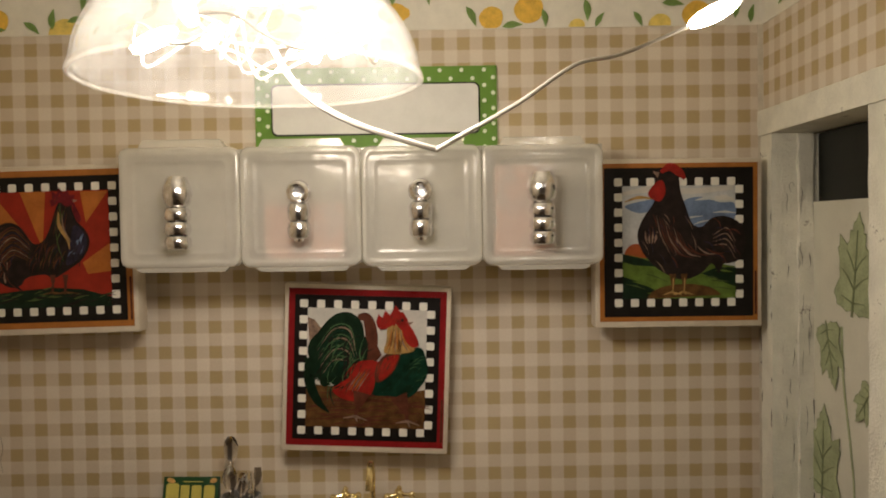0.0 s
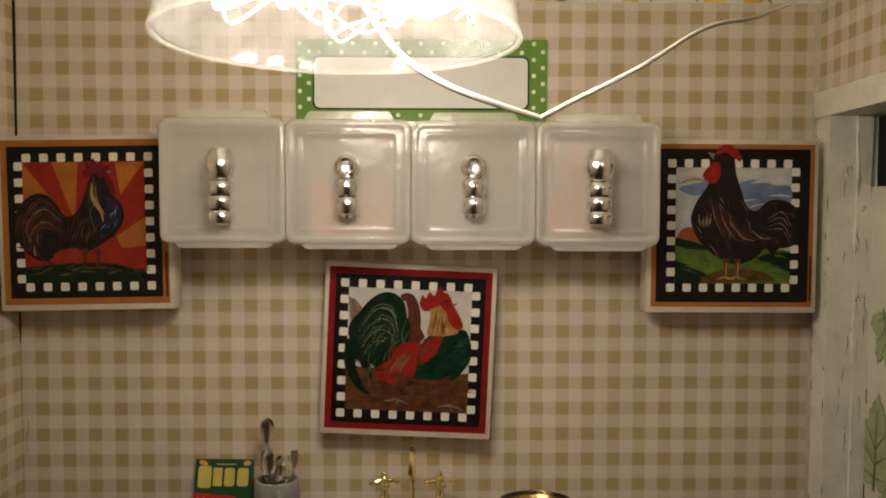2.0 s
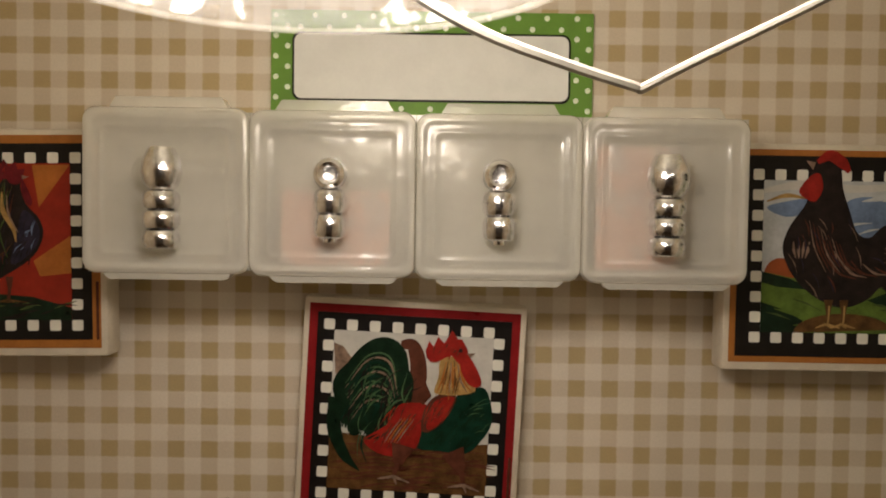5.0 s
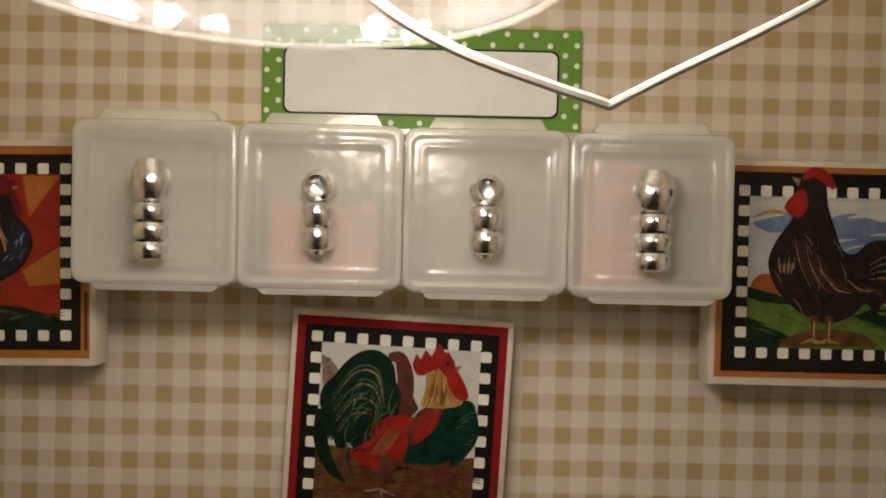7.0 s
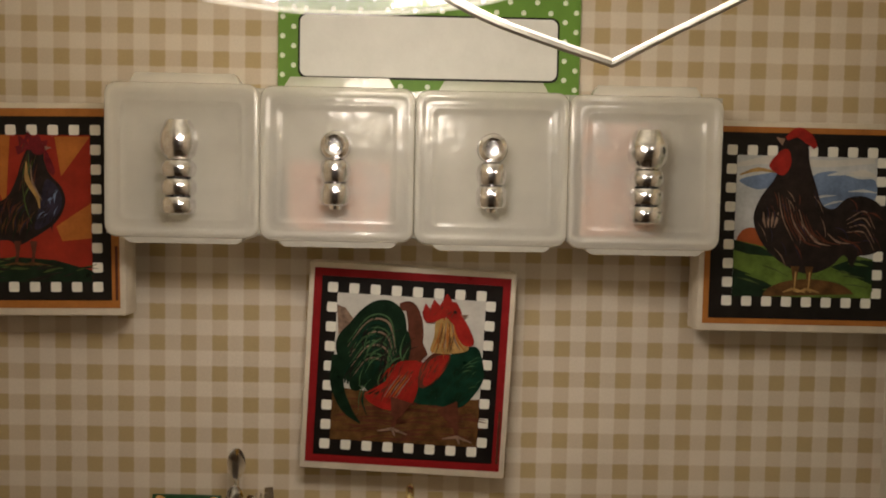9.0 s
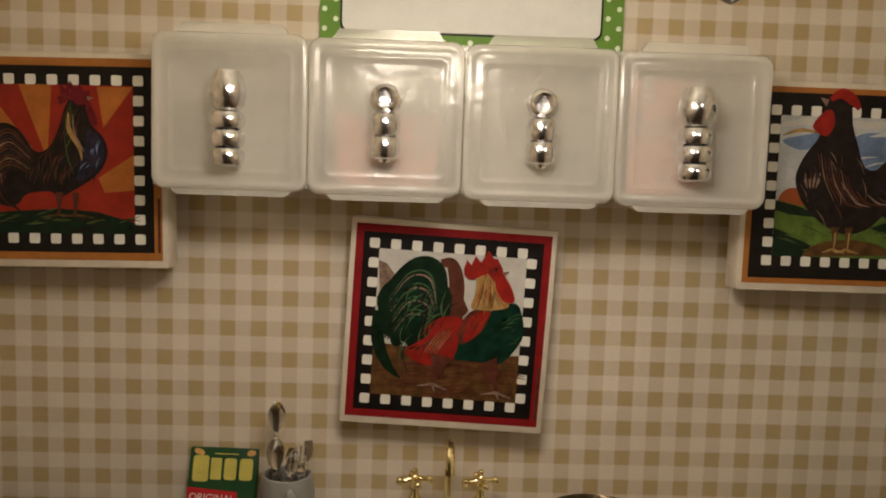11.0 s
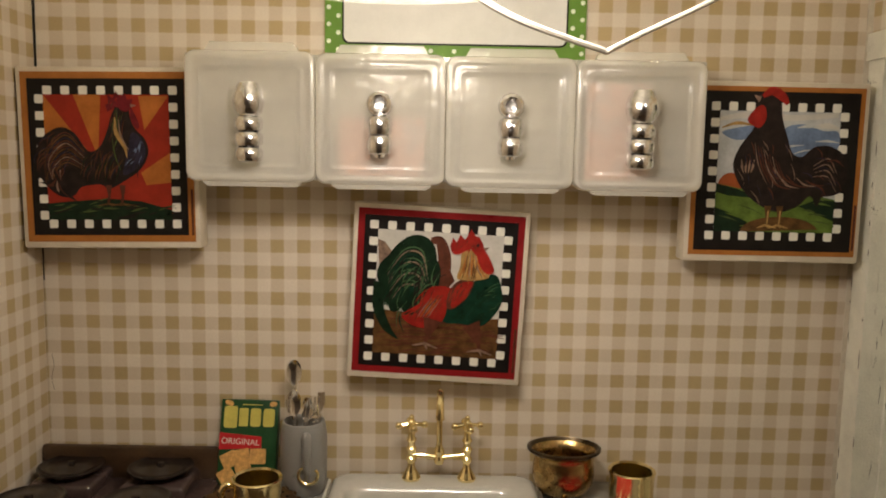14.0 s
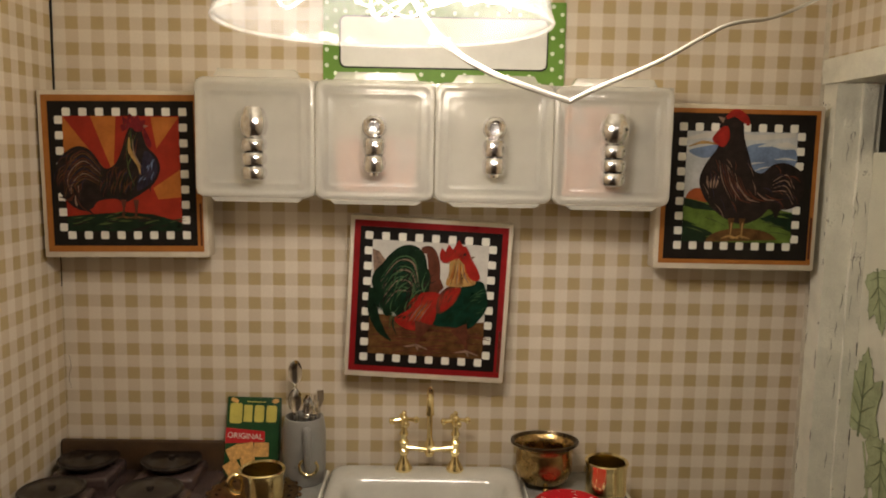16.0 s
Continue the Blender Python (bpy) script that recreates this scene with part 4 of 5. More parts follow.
lay(stroke([(0.02, 0.86), (0.15, 0.90), (0.30, 0.88)], [0.01, 0.03, 0.01]), STRAW)
lay([p for p in oval(0.12, 0.36, 0.11, 0.13) if p[1] > 0.32], SUN_PAINT)
lay([(0, 0), (1, 0), (1, 0.28), (0.8, 0.32), (0.5, 0.36), (0.2, 0.36), (0, 0.40)], MEADOW)
lay([(0, 0.40), (0.2, 0.35), (0.35, 0.28), (0.1, 0.30), (0, 0.33)], FOREST)
lay([(0, 0.20), (0.12, 0.16), (0.28, 0.08), (0.24, 0), (0, 0)], FOREST)
lay([(0.70, 0.22), (0.85, 0.28), (1, 0.27), (1, 0.10), (0.85, 0.16)], FOREST)
lay(stroke([(0.60, 0.22), (0.8, 0.14), (1.0, 0.04)], [0.03, 0.05, 0.05]), MEADOW)
hatch(0.5, 0.18, 0.48, 0.16, -12, 0.20, 0.018, (MOSS, MEADOW, MOSS), 9, 0.04, 10, 21)
hatch(0.75, 0.72, 0.22, 0.16, 8, 0.18, 0.024, (SKY_BLUE, GREY_SKY), 5, 0.05, 10, 22)
lay([p for p in oval(0.55, 0.0, 0.33, 0.13) if p[1] > 0], EARTH)
lay(closed([(0.41, 1.15), (0.32, 1.14), (0.30, 1.02), (0.28, 0.86), (0.18, 0.71), (0.13, 0.56), (0.18, 0.41), (0.28, 0.29), (0.42, 0.20), (0.56, 0.17), (0.70, 0.225), (0.79, 0.31), (0.85, 0.22), (0.89, 0.30), (0.955, 0.31), (1.04, 0.35),
            (1.09, 0.50), (1.05, 0.65), (0.92, 0.725), (0.79, 0.71), (0.705, 0.635), (0.62, 0.66), (0.565, 0.80), (0.515, 0.95), (0.495, 1.08)]), NIGHT)
for k in range(5):
    lay(stroke([(0.42 + 0.08 * k, 0.52 - 0.02 * k), (0.50 + 0.08 * k, 0.40), (0.62 + 0.07 * k, 0.36 + 0.01 * k)], [0.006, 0.016, 0.004]), GLINT if k % 2 else UMBER)
for k in range(4):
    lay(stroke([(0.20 + 0.035 * k, 0.60), (0.205 + 0.03 * k, 0.54), (0.22 + 0.02 * k, 0.49)], [0.006, 0.02, 0.006]), GLINT)
for k in range(4):
    lay(stroke([(0.80, 0.56 - 0.03 * k), (0.92, 0.62 - 0.05 * k), (1.0, 0.50 - 0.05 * k)], [0.004, 0.012, 0.004]), GLINT)
for k in range(9):
    f = k / 8
    lay(stroke([(0.30 + 0.2 * f, 0.74 - 0.15 * f), (0.34 + 0.22 * f, 0.56 - 0.1 * f), (0.42 + 0.24 * f, 0.40)], [0.003, 0.009 + 0.004 * (k % 2), 0.003]), UMBER if k % 3 else GLINT)
hatch(0.42, 0.52, 0.24, 0.26, -68, 0.13, 0.010, (UMBER, GLINT, NIGHT, INDIGO, NIGHT), 8, 0.08, 20, 23)
hatch(0.88, 0.50, 0.15, 0.17, -35, 0.14, 0.009, (UMBER, NIGHT, INDIGO), 8, 0.2, 30, 24)
lay(stroke([(0.34, 1.12), (0.42, 1.165), (0.50, 1.12), (0.55, 1.06)], [0.03, 0.075, 0.075, 0.03]), SCARLET)
lay(closed([(0.36, 1.04), (0.38, 0.95), (0.34, 0.87), (0.29, 0.87), (0.225, 0.92), (0.25, 0.98), (0.31, 1.04)]), SCARLET)
lay([(0.265, 1.13), (0.33, 1.12), (0.31, 1.07)], GLINT)
for x in (0.44, 0.54):
    lay(stroke([(x, 0.22), (x, 0.13), (x - 0.01, 0.06)], [0.06, 0.028, 0.02]), EARTH)
    lay(stroke([(x + 0.006, 0.18), (x + 0.004, 0.11), (x, 0.06)], [0.012, 0.012, 0.01]), STRAW)
    for d in (-0.08, 0.02, 0.08):
        lay(stroke([(x - 0.01, 0.06), (x + d, 0.035)], [0.02, 0.008]), STRAW)

# ---- cabinets, sink and stove along the back wall ----
ZC = 0.0790
left_unit = thing("base_cabinet", (-0.0375, 0, 0))
tagged(left_unit, "white cabinet beside the stove with a grey top", "cabinet")
part("body", block(-0.0125, 0.0125, -0.0370, -0.0002, 0, ZC - 0.0004, 0.0004), WHITE_PAINT, left_unit)
part("top", block(-0.0115, 0.0118, -0.0360, -0.0004, ZC - 0.0012, ZC, 0.0002), COUNTER, left_unit, "shiny grey top")
right_unit = thing("base_cabinet", (0.0390, 0, 0))
tagged(right_unit, "white cabinet beside the sink with a shiny grey top", "cabinet")
part("body", block(-0.0135, 0.0128, -0.0370, -0.0002, 0, ZC - 0.0004, 0.0004), WHITE_PAINT, right_unit)
part("top", block(-0.0130, 0.0116, -0.0360, -0.0004, ZC - 0.0012, ZC, 0.0002), COUNTER, right_unit, "shiny grey top")
sink_unit = thing("sink_cabinet", (0.0004, 0, 0))
tagged(sink_unit, "white cabinet with a dark red front under the sink", "cabinet")
part("body", block(-0.0245, 0.0247, -0.0292, -0.0002, 0, 0.0655, 0.0003), WHITE_PAINT, sink_unit)
part("front", block(-0.0232, 0.0232, -0.0312, -0.0301, 0.004, 0.0764, 0.0002), CABINET_RED, sink_unit, "dark red front panel")

ZS = 0.0815
sink = thing("sink", (0.0002, -0.0217, 0.0656))
tagged(sink, "glossy white porcelain apron sink with a deep basin", "sink")
bm = bmesh.new()
hs = ZS - 0.0656
rings = []
for hx, y0, y1, z, r in ((0.0220, -0.0078, 0.0172, 0.0, 0.003), (0.0226, -0.0080, 0.0182, hs - 0.0062, 0.003), (0.0232, -0.0094, 0.0186, hs - 0.0054, 0.004), (0.0240, -0.0110, 0.0188, hs - 0.0044, 0.004), (0.0244, -0.0117, 0.0188, hs - 0.0030, 0.004), (0.0243, -0.0116, 0.0188, hs - 0.0016, 0.004), (0.0240, -0.0111, 0.0186, hs - 0.0006, 0.004),
                       (0.0234, -0.0103, 0.0181, hs - 0.0001, 0.004), (0.0228, -0.0094, 0.0174, hs + 0.0001, 0.004), (0.0206, -0.0062, 0.0114, hs - 0.0001, 0.0046), (0.0201, -0.0056, 0.0108, hs - 0.0005, 0.0046),
                       (0.0196, -0.0050, 0.0102, hs - 0.0013, 0.0046), (0.0190, -0.0044, 0.0096, hs - 0.0028, 0.0046), (0.0183, -0.0038, 0.0088, hs - 0.0052, 0.0044), (0.0172, -0.0030, 0.0078, hs - 0.0072, 0.0040),
                       (0.0156, -0.0018, 0.0062, hs - 0.0084, 0.0032), (0.0130, 0.0, 0.0042, hs - 0.0088, 0.002)):
    rings.append([bm.verts.new((x, y, z)) for x, y in rect(-hx, hx, y0, y1, r, 6)])
for a, b in zip(rings, rings[1:]):
    for k in range(len(a)):
        bm.faces.new((a[k], a[(k + 1) % len(a)], b[(k + 1) % len(b)], b[k]))
bm.faces.new(rings[0])
bm.faces.new(rings[-1])
part("basin", bm, PORCELAIN, sink, smooth=50)
part("drain", lathe([(0, hs - 0.0089), (0.0018, hs - 0.0089), (0.0019, hs - 0.0085), (0.0012, hs - 0.0086), (0, hs - 0.0087)], 24, place=(0, 0.0022, 0)), STEEL, sink, "small steel drain")

stove = thing("stove", (-0.0725, 0, 0))
tagged(stove, "dark brown stove with four round iron burners", "stove")
SX = 0.0212
part("body", block(-SX, SX, -0.0400, -0.0004, 0, 0.0790, 0.0004), STOVE, stove)
part("hob", block(-SX - 0.0001, SX + 0.0002, -0.0408, -0.0025, 0.0790, 0.0800, 0.0004), STOVE, stove)
part("back_panel", block(-SX, SX - 0.0002, -0.0052, -0.0034, 0.0796, 0.0879, 0.0008), STOVE_BACK, stove, "low brown panel along the wall")
burner_prof = [(0, -0.0006), (0.0062, -0.0006), (0.0071, -0.0004), (0.0074, -0.0001), (0.0073, 0.0002), (0.0069, 0.0003), (0.0066, 0.0001), (0.0050, 0.0001), (0.0030, 0.0003), (0.0009, 0.0004), (0.0007, 0.0010), (0, 0.0011)]
for x, y in ((-0.0842, -0.0103), (-0.0634, -0.0103), (-0.0846, -0.0287), (-0.0624, -0.0284)):
    pad = bmesh.new()
    block(x + 0.0725 - 0.0075, x + 0.0725 + 0.0075, y - 0.0072, y + 0.0068, 0.0795, 0.0830, 0.0012, pad, 3)
    pad_ob = part("burner_base", pad, STOVE, stove)
    part("burner", lathe(burner_prof, 40, place=(x + 0.0725, y, 0.0851)), BURNER, stove, "round iron hob plate")
    part("burner_neck", lathe([(0.004, 0.0818), (0.004, 0.0846)], 20, place=(x + 0.0725, y, 0)), STOVE, stove)

# ---- faucet ----
faucet = thing("bridge_faucet", (0.0014, -0.0066, ZS))
tagged(faucet, "polished brass bridge faucet with two cross handles on the sink", "faucet")
FH = 1.13
POST = [(0, 0), (0.0021, 0), (0.0022, 0.0005), (0.0016, 0.0016), (0.0009, 0.0027), (0.0008, 0.0036), (0.0012, 0.0042), (0.0012, 0.0047), (0.0008, 0.0052), (0.0009, 0.0060),
        (0.0013, 0.0067), (0.0008, 0.0074), (0.0008, 0.0080), (0.0012, 0.0086), (0.0008, 0.0093), (0.0007, 0.0104), (0.0011, 0.0110), (0.0009, 0.0118), (0, 0.0120)]
for s in (-1, 1):
    part("post", lathe(POST, 20, place=(s * 0.0064, 0, 0)), GOLD, faucet)
    tap = part("cross_handle", ball(s * 0.0064, 0, 0.0121, 0.0010), GOLD, faucet)
    bm = bmesh.new()
    for a in (12, 102):
        dx, dy = math.cos(radians(a)), math.sin(radians(a))
        tube([(s * 0.0064 - 0.0028 * dx, -0.0028 * dy, 0.0117), (s * 0.0064, 0, 0.0120), (s * 0.0064 + 0.0028 * dx, 0.0028 * dy, 0.0117)], 0.00045, bm)
        for e in (-1, 1):
            ball(s * 0.0064 + e * 0.0030 * dx, e * 0.0030 * dy, 0.0117, 0.0008, bm)
    ball(s * 0.0064, 0, 0.0134, 0.0006, bm)
    part("spokes", bm, GOLD, tap)
part("bridge", tube([(-0.0064, 0, 0.0054), (-0.003, 0, 0.0051), (0, 0, 0.0048), (0.003, 0, 0.0051), (0.0064, 0, 0.0054)], 0.00055), GOLD, faucet)
bm = lathe([(0, 0.0032), (0.0009, 0.0034), (0.0013, 0.0044), (0.0009, 0.0052), (0.0013, 0.0062), (0.0008, 0.0072), (0.0007, 0.0076)], 18)
part("hub", bm, GOLD, faucet)
part("spout", tube([(0, 0, 0.0070), (0, 0, 0.0130), (0, -0.0004, 0.0172), (0, -0.0026, 0.0196), (0, -0.0056, 0.0192), (0, -0.0072, 0.0170), (0, -0.0075, 0.0152)], 0.0007, radii=[0.00065, 0.00065, 0.0007, 0.0008, 0.0009, 0.001]), GOLD, faucet)

for ob in faucet.children_recursive:
    ob.data.transform(Matrix.Diagonal((1.03, 1.0, FH, 1)))

# ---- carton of crackers ----
carton = thing("cracker_carton", (-0.0448, -0.0066, ZC), (-15.5, 0.8, 0))
tagged(carton, "green cracker carton with yellow and red print leaning on the wall", "carton")
part("box", block(-0.0069, 0.0069, 0, 0.0032, 0, 0.0203, 0.0002), BOX_GREEN, carton)
# big yellow name as four plain bars, each with its own shape
for k, (x, w, h) in enumerate(((-0.0045, 0.0032, 0.0052), (-0.0014, 0.0022, 0.0043), (0.0015, 0.0025, 0.0043), (0.0047, 0.0027, 0.0043))):
    bm = slab(rect(x - w / 2, x + w / 2, 0.0161 - h / 2, 0.0161 + h / 2, 0.0006 if k != 1 else 0.0002), 0.0001, -0.0001)
    part("yellow_bar", bm, BOX_YELLOW, carton)
part("red_band", slab([(-0.0069, 0.0084), (0.0033, 0.0089), (0.0032, 0.0116), (-0.0069, 0.0124)], 0.0001, -0.0001), BOX_RED, carton)
words = bpy.data.curves.new("word", "FONT")
words.body, words.size, words.align_x, words.align_y = "ORIGINAL", 0.0020, "CENTER", "CENTER"
word = new("word", words)
word.parent = carton
word.matrix_basis = pose(-0.0018, -0.00018, 0.0103, 90, 2, 0)
words.materials.append(CHECK_INK)
for x, z, turn in ((-0.0046, 0.0030, 35), (-0.0042, 0.0068, 28), (-0.0012, 0.0076, 12), (0.0026, 0.0078, 2), (-0.0005, 0.0042, 18)):
    c, s = math.cos(radians(turn)), math.sin(radians(turn))
    q = [(x + c * u - s * v, z + s * u + c * v) for u, v in rect(-0.0019, 0.0019, -0.0018, 0.0018, 0.0003, 2)]
    part("cracker_print", slab([(u, v - 0.0008) for u, v in q], 0.00008, -0.0001 - 0.00003 * (abs(turn) % 7)), CRACKER, carton)
part("badge", slab(oval(-0.0050, 0.0194, 0.0011, 0.0006, -20), 0.0001, -0.0001), CRACKER, carton)
part("badge", slab(oval(0.0056, 0.0194, 0.0009, 0.0006, 10), 0.0001, -0.0001), CRACKER, carton)
part("fine_print_bar", slab(rect(-0.0018, 0.0030, 0.0190, 0.0192), 0.0001, -0.0001), BOX_YELLOW, carton)

# ---- stoneware crock with cutlery ----
crock = thing("utensil_crock", (-0.0305, -0.0080, ZC))
tagged(crock, "tall grey glazed crock with a small gold ring, holding cutlery", "crock")
prof = [(0, 0), (0.0047, 0), (0.0051, 0.0005), (0.0054, 0.004), (0.0055, 0.010), (0.0054, 0.0140), (0.0051, 0.0160), (0.0048, 0.0170), (0.0045, 0.0171), (0.0042, 0.0165), (0.0042, 0.002), (0, 0.002)]
part("body", lathe(prof, 40), STONEWARE, crock)
part("grip", tube([(0.0012, -0.0047, 0.0148), (0.0017, -0.0062, 0.0150), (0.0019, -0.0066, 0.0120), (0.0018, -0.0063, 0.0075), (0.0017, -0.0054, 0.0050)], 0.0009, radii=[0.0008, 0.0011, 0.0011, 0.0009, 0.0006]), STONEWARE, crock)
part("ring", tube([(0.0020 + 0.0022 * math.cos(radians(a)), -0.0060 - 0.0003 * math.sin(radians(a)), 0.0060 + 0.0022 * math.sin(radians(a))) for a in range(125, 425, 25)], 0.00036, steps=4), GOLD, crock, "small gold ring")


def spoon(x, y, lean, height, size, turn, name="spoon", kind="spoon"):
    ob = thing(name, (x, y, ZC + 0.0025), (lean[0], lean[1], turn))
    tagged(ob, "small bright steel " + kind + " standing in the crock", kind, "cutlery in the crock")
    part("handle", tube([(0, 0, 0), (0, 0, height * 0.5), (0, 0, height)], 0.0005, radii=[0.0007, 0.0004, 0.0005]), STEEL, ob)
    if kind == "fork":
        bm = block(-0.0011, 0.0011, -0.0002, 0.0002, height, height + 0.0016, 0.00015)
        for k in range(3):
            block(-0.0011 + 0.0009 * k, -0.0007 + 0.0009 * k, -0.0002, 0.0002, height + 0.0016, height + 0.0042, bm=bm)
        part("tines", bm, STEEL, ob)
    elif kind == "knife":
        part("blade", slab(stroke([(0, height), (0.0003, height + 0.002), (0.0002, height + 0.0042)], [0.0012, 0.002, 0.0016]), 0.0003), STEEL, ob)
    else:
        bm = ball(0, 0, height + 1.35 * size, size, squash=(0.78, 0.34, 1.35))
        dent = [v for v in bm.verts if v.co.y < 0]
        for v in dent:
            r = math.hypot(v.co.x / (0.78 * size), (v.co.z - height - 1.35 * size) / (1.35 * size))
            v.co.y = -0.00012 + 0.55 * size * max(0, 1 - r * r) * 0.45
        part("bowl", bm, STEEL, ob)
    return ob


spoon(-0.0322, -0.0070, (0, -1.5, 0), 0.0226, 0.0023, 5)
spoon(-0.0322, -0.0090, (2, -2, 0), 0.0162, 0.0023, 25)
spoon(-0.0294, -0.0093, (3, 2, 0), 0.0158, 0.0019, -20)
spoon(-0.0306, -0.0100, (4, 0.5, 0), 0.0150, 0.0018, 60)
spoon(-0.0283, -0.0092, (3, 3, 0), 0.0150, 0.0012, -15, "fork", "fork")
spoon(-0.0289, -0.0078, (0, 3, 0), 0.0160, 0.0012, 0, "fork", "fork")
spoon(-0.0280, -0.0072, (-2, 4, 0), 0.0165, 0.0013, 20, "knife", "knife")

# ---- brass pot, mugs and plates ----
pot = thing("brass_pot", (0.0305, -0.0098, ZC))
tagged(pot, "old tarnished brass pot with a wide rim, on three small feet", "pot")
prof = [(0, 0.0012), (0.0042, 0.0012), (0.0058, 0.0022), (0.0070, 0.0045), (0.0073, 0.0070), (0.0072, 0.0095), (0.0069, 0.0110), (0.0070, 0.0120), (0.0077, 0.0128), (0.0082, 0.0131),
        (0.0082, 0.0136), (0.0078, 0.0136), (0.0072, 0.0128), (0.0065, 0.0118), (0.0064, 0.0105), (0.0066, 0.0070), (0.0055, 0.0028), (0, 0.0022)]
part("bowl", lathe([(r * 0.99, h * 0.87) for r, h in prof], 48, squash=(1, 0.80)), OLD_BRASS, pot)
part("rim", lathe([(r, h * 0.87) for r, h in ((0.0075, 0.0128), (0.0081, 0.0130), (0.0086, 0.0135), (0.0086, 0.0141), (0.0081, 0.0142), (0.0075, 0.0134), (0.0075, 0.0128))], 48, squash=(1, 0.80), caps=False), POT_RIM, pot, "blackened turned-out rim")
for a in (30, 150, 270):
    part("foot", ball(0.0045 * math.cos(radians(a)), 0.0045 * math.sin(radians(a)), 0.0007, 0.0008, squash=(1, 1, 1.0)), OLD_BRASS, pot)

MUG = [(0, 0), (0.0042, 0), (0.0047, 0.0003), (0.0049, 0.0010), (0.0048, 0.0016), (0.0049, 0.0085), (0.0051, 0.0093), (0.0052, 0.0099), (0.0049, 0.0102), (0.0044, 0.0098), (0.0043, 0.0085), (0.0042, 0.0012), (0, 0.0012)]


def mug(place, turn, label, handle):
    ob = thing("brass_mug", place, (0, 0, turn))
    tagged(ob, label, "mug")
    part("body", lathe([(r * 1.04, h * 0.86) for r, h in MUG], 40), GOLD, ob)
    if handle:
        part("handle", tube([(-0.0047, 0, 0.0068), (-0.0064, 0, 0.0072), (-0.0076, 0, 0.0054), (-0.0068, 0, 0.0034), (-0.0048, 0, 0.0028)], 0.0006, radii=[0.0005, 0.0007, 0.0008, 0.0007, 0.0006]), GOLD, ob)
    return ob


mug((0.0455, -0.0140, ZC), 235, "polished brass mug standing on the grey top", True)
plate = thing("red_plate", (0.0347, -0.0245, ZC))
tagged(plate, "glossy red plate speckled with white", "plate")
part("dish", lathe([(0, 0), (0.0048, 0), (0.0056, 0.0003), (0.0080, 0.0014), (0.0085, 0.0019), (0.0083, 0.0021), (0.0076, 0.0018), (0.0056, 0.0009), (0.003, 0.0007), (0, 0.0007)], 44), RED_GLAZE, plate)
rng = random.Random(11)
specks = bmesh.new()
for k in range(70):
    a, r = rng.uniform(0, 2 * math.pi), 0.0080 * math.sqrt(rng.random())
    z = 0.0009 if r < 0.0055 else 0.0009 + (r - 0.0055) * 0.45
    s = rng.uniform(0.00010, 0.00026) if k > 5 else rng.uniform(0.0004, 0.0008)
    ball(r * math.cos(a), r * math.sin(a), z, s, specks, (1, 1, 0.25))
part("specks", specks, SPECK, plate)

lace = thing("lace_plate", (-0.0403, -0.0215, ZC))
tagged(lace, "dark copper plate with a pierced scalloped rim", "plate")
bm = lathe([(0, 0.0012), (0.0055, 0.0012), (0.0070, 0.0017), (0.0104, 0.0024), (0.0106, 0.0027), (0.0102, 0.0029), (0.0070, 0.0022), (0.0055, 0.0017), (0, 0.0017)], 60)
for v in bm.verts:
    a, r = math.atan2(v.co.y, v.co.x), math.hypot(v.co.x, v.co.y)
    if r > 0.009:
        v.co.x *= 1 + 0.03 * math.cos(20 * a)
        v.co.y *= 1 + 0.03 * math.cos(20 * a)
part("dish", bm, LACE_BRASS, lace)
holes = bmesh.new()
for k in range(20):
    a = 2 * math.pi * (k + 0.5) / 20
    ball(0.0087 * math.cos(a), 0.0087 * math.sin(a), 0.00262, 0.00045, holes, (1, 1, 0.3))
part("piercing", holes, DARK, lace, "dark pierced holes")
scallops = bmesh.new()
for k in range(20):
    a = 2 * math.pi * k / 20
    ball(0.0106 * math.cos(a), 0.0106 * math.sin(a), 0.0023, 0.0009, scallops, (1, 1, 0.6))
part("scallops", scallops, LACE_BRASS, lace)
part("foot_ring", lathe([(0.0050, 0), (0.0056, 0), (0.0056, 0.0013), (0.0050, 0.0013), (0.0050, 0)], 30, caps=False), LACE_BRASS, lace)
mug((-0.0374, -0.0255, ZC + 0.0017), 8, "polished brass mug standing on the pierced plate", True)

# ---- lamp: a clear dome with fairy lights ----
lamp = thing("dome_lamp", LAMP)
tagged(lamp, "clear plastic dome lamp full of lit fairy lights", "lamp")
prof = [(RIM * 1.005, -0.0004), (RIM * 1.012, 0.0002), (RIM * 1.003, 0.0006)]
prof += [(RIM * math.cos(radians(a)), DOME_HIGH * math.sin(radians(a))) for a in range(4, 88, 6)]
inner_r = RIM - 0.0005
prof += [(inner_r * math.cos(radians(a)), (DOME_HIGH - 0.0005) * math.sin(radians(a))) for a in range(86, 0, -6)]
prof += [(inner_r, 0.0), (RIM * 1.005, -0.0004)]
bm = bmesh.new()
rings = []
for r, h in prof[:-1]:
    rings.append([bm.verts.new((r * math.cos(2 * math.pi * k / 72), r * math.sin(2 * math.pi * k / 72), h)) for k in range(72)])
for a, b in zip(rings, rings[1:] + rings[:1]):
    for k in range(72):
        bm.faces.new((a[k], a[(k + 1) % 72], b[(k + 1) % 72], b[k]))
dome = part("dome", bm, DOME, lamp)
part("rim", tube([(RIM * 1.004 * math.cos(2 * math.pi * k / 48), RIM * 1.004 * math.sin(2 * math.pi * k / 48), -0.0003) for k in range(49)], 0.00034, steps=2), DOME_RIM, lamp)
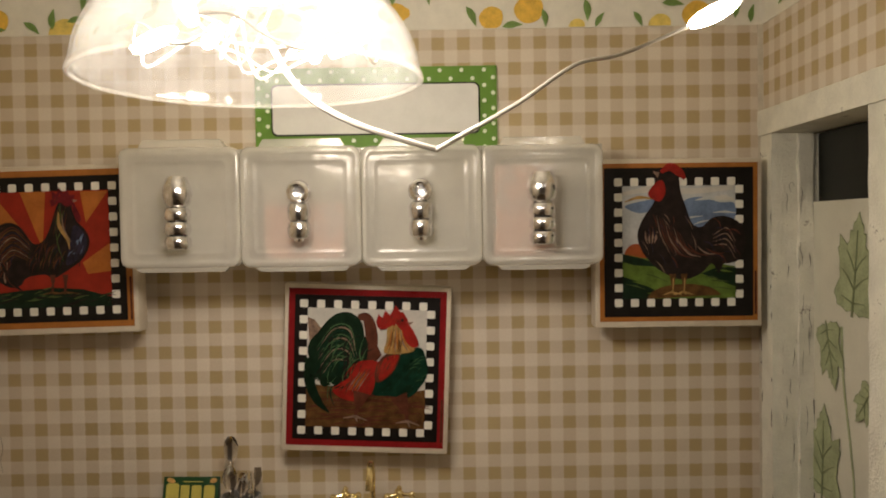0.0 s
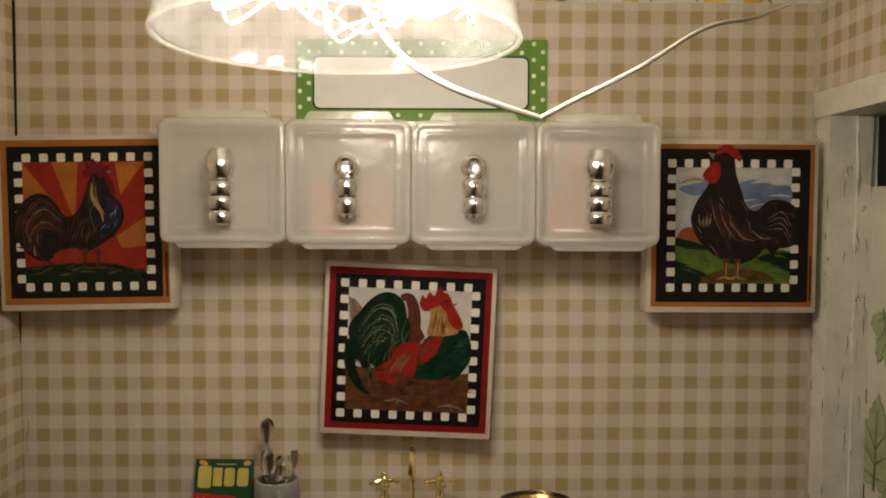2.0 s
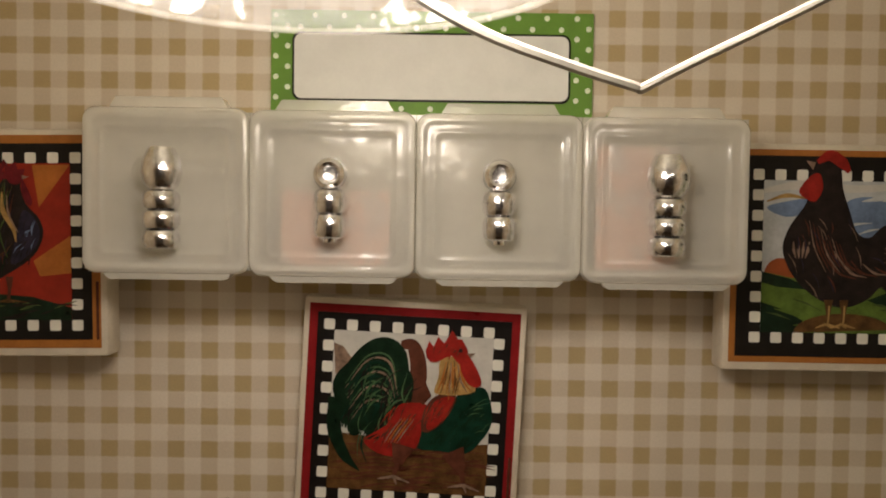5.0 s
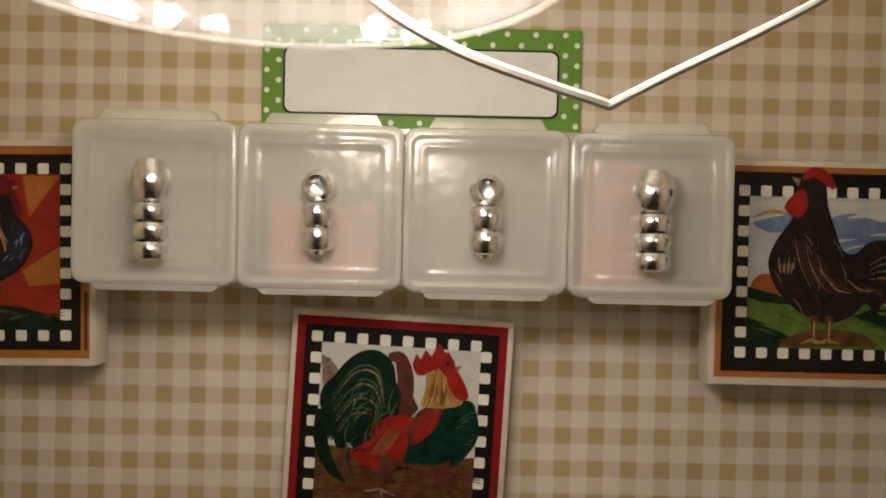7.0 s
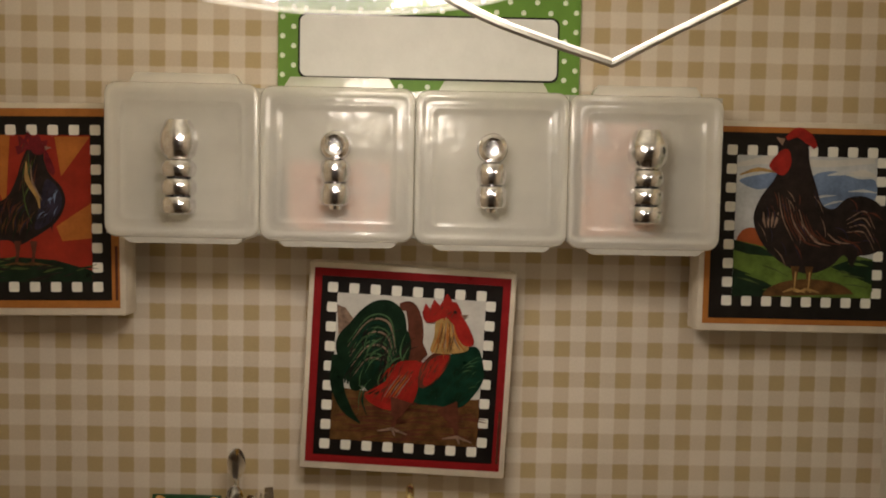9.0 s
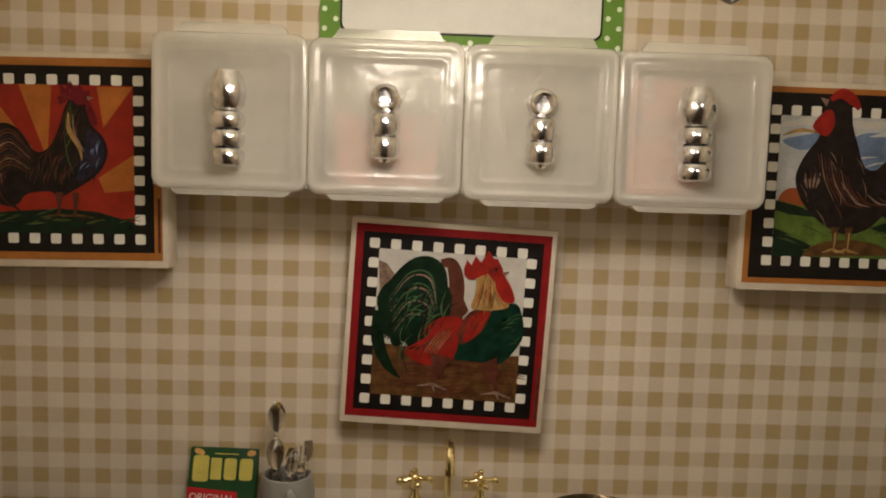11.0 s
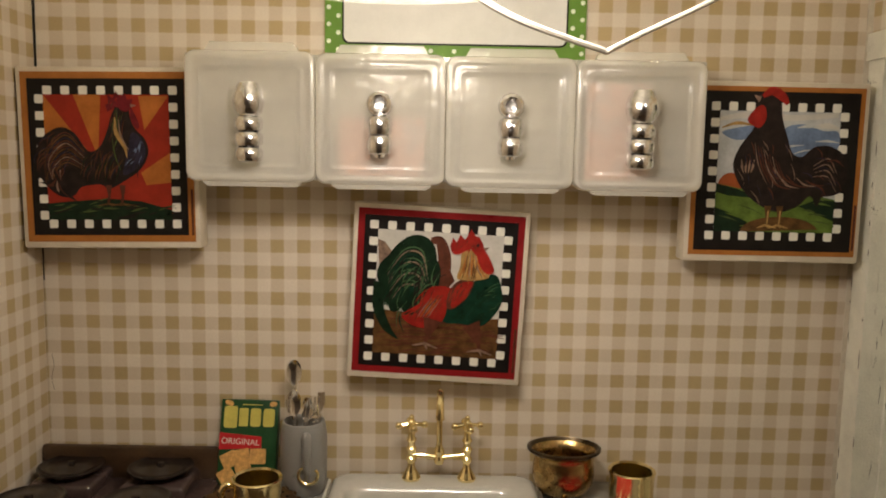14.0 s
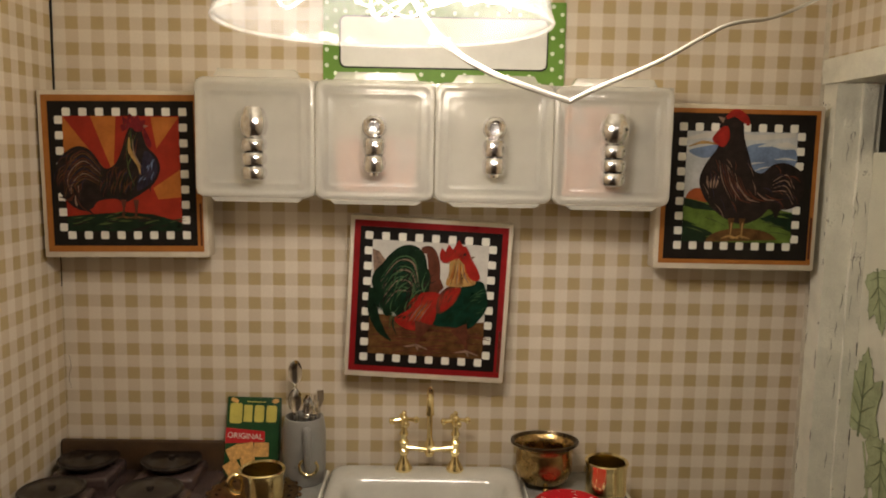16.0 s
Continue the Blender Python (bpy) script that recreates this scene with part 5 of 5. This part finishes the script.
part("cord", tube([(0, 0, DOME_HIGH - 0.0006), (0.0003, 0, 0.04), (0, 0, TOP - LAMP[2])], 0.0009), WIRE, lamp)
for (x, y, z), turn in zip(LEDS, LED_TURNS):
    led = part("led", lathe([(0, -0.0034), (0.0006, -0.0033), (0.0009, -0.0026), (0.0011, -0.0012), (0.0011, 0.0012), (0.0008, 0.0026), (0.0004, 0.0033), (0, 0.0034)], 16), LED_GLOW, lamp)
    led.matrix_basis = pose(x, y, z, *turn)
# slack loops of wire between the bulbs, some hanging to the rim
dice = random.Random(21)
for k in range(len(LEDS)):
    p, q = Vector(LEDS[k]), Vector(LEDS[(k + 3) % len(LEDS)])
    low = dice.uniform(0.0003, 0.0030)
    mid = (p + q) / 2 + Vector((dice.uniform(-0.005, 0.005), dice.uniform(-0.007, 0.007), 0))
    part("light_wire", tube([p, p.lerp(mid, 0.5) + Vector((0.002, -0.001, -0.0012)), (mid.x, mid.y, low), q.lerp(mid, 0.45) + Vector((-0.002, 0.002, -0.002)), q], 0.00017, around=6), WIRE, lamp)
for k, (a0, r, z0) in enumerate(((200, 0.0150, 0.0032), (262, 0.0165, 0.0026), (318, 0.0170, 0.0030))):
    curl = [(r * math.cos(radians(a0 + 14 * j)), r * math.sin(radians(a0 + 14 * j)), z0 + 0.0020 * math.sin(1.3 * j + k)) for j in range(6)]
    part("light_wire", tube(curl, 0.00019, around=6), WIRE, lamp)

string = thing("fairy_light_wire", (0, 0, TOP))
tagged(string, "thin silver fairy-light wire with one lit bulb, strung from the lamp", "wire light")
line = [(-0.004, -0.0930, 0.1870), (0.0000, -0.0955, 0.1800), (0.0035, -0.0962, 0.1763), (0.0085, -0.0962, 0.1735), (0.0145, -0.0961, 0.1714), (0.0184, -0.0961, 0.1702), (0.0189, -0.0961, 0.1700), (0.0194, -0.0963, 0.1702), (0.0225, -0.0975, 0.1718), (0.0290, -0.1030, 0.1748), (0.0350, -0.1070, 0.1783), (0.0400, -0.1080, 0.1792), (0.0470, -0.1060, 0.1822), (0.0560, -0.1030, 0.1868), (0.066, -0.099, 0.200), (0.072, -0.096, 0.222), (0.074, -0.095, TOP)]
part("wire", tube([(x, y, z - TOP) for x, y, z in line], 0.0004, around=8, radii=[0.0004, 0.00044, 0.0004, 0.00036, 0.00032, 0.00024, 0.00022, 0.00028, 0.00020]), WIRE, string)
bm = bmesh.new()
bulb_axis = Vector((0.0560 - 0.0470, 0.003, 0.0046)).normalized()
bmesh.ops.create_uvsphere(bm, u_segments=18, v_segments=12, radius=1, matrix=Matrix.Translation((0.0518, -0.1044, 0.1846 - TOP)) @ bulb_axis.to_track_quat("Z", "Y").to_matrix().to_4x4() @ Matrix.Diagonal((0.0010, 0.0010, 0.0040, 1)))
part("bulb", bm, LED_GLOW, string)
bulb_light(0.0518, -0.1044, 0.1832, 0.012)
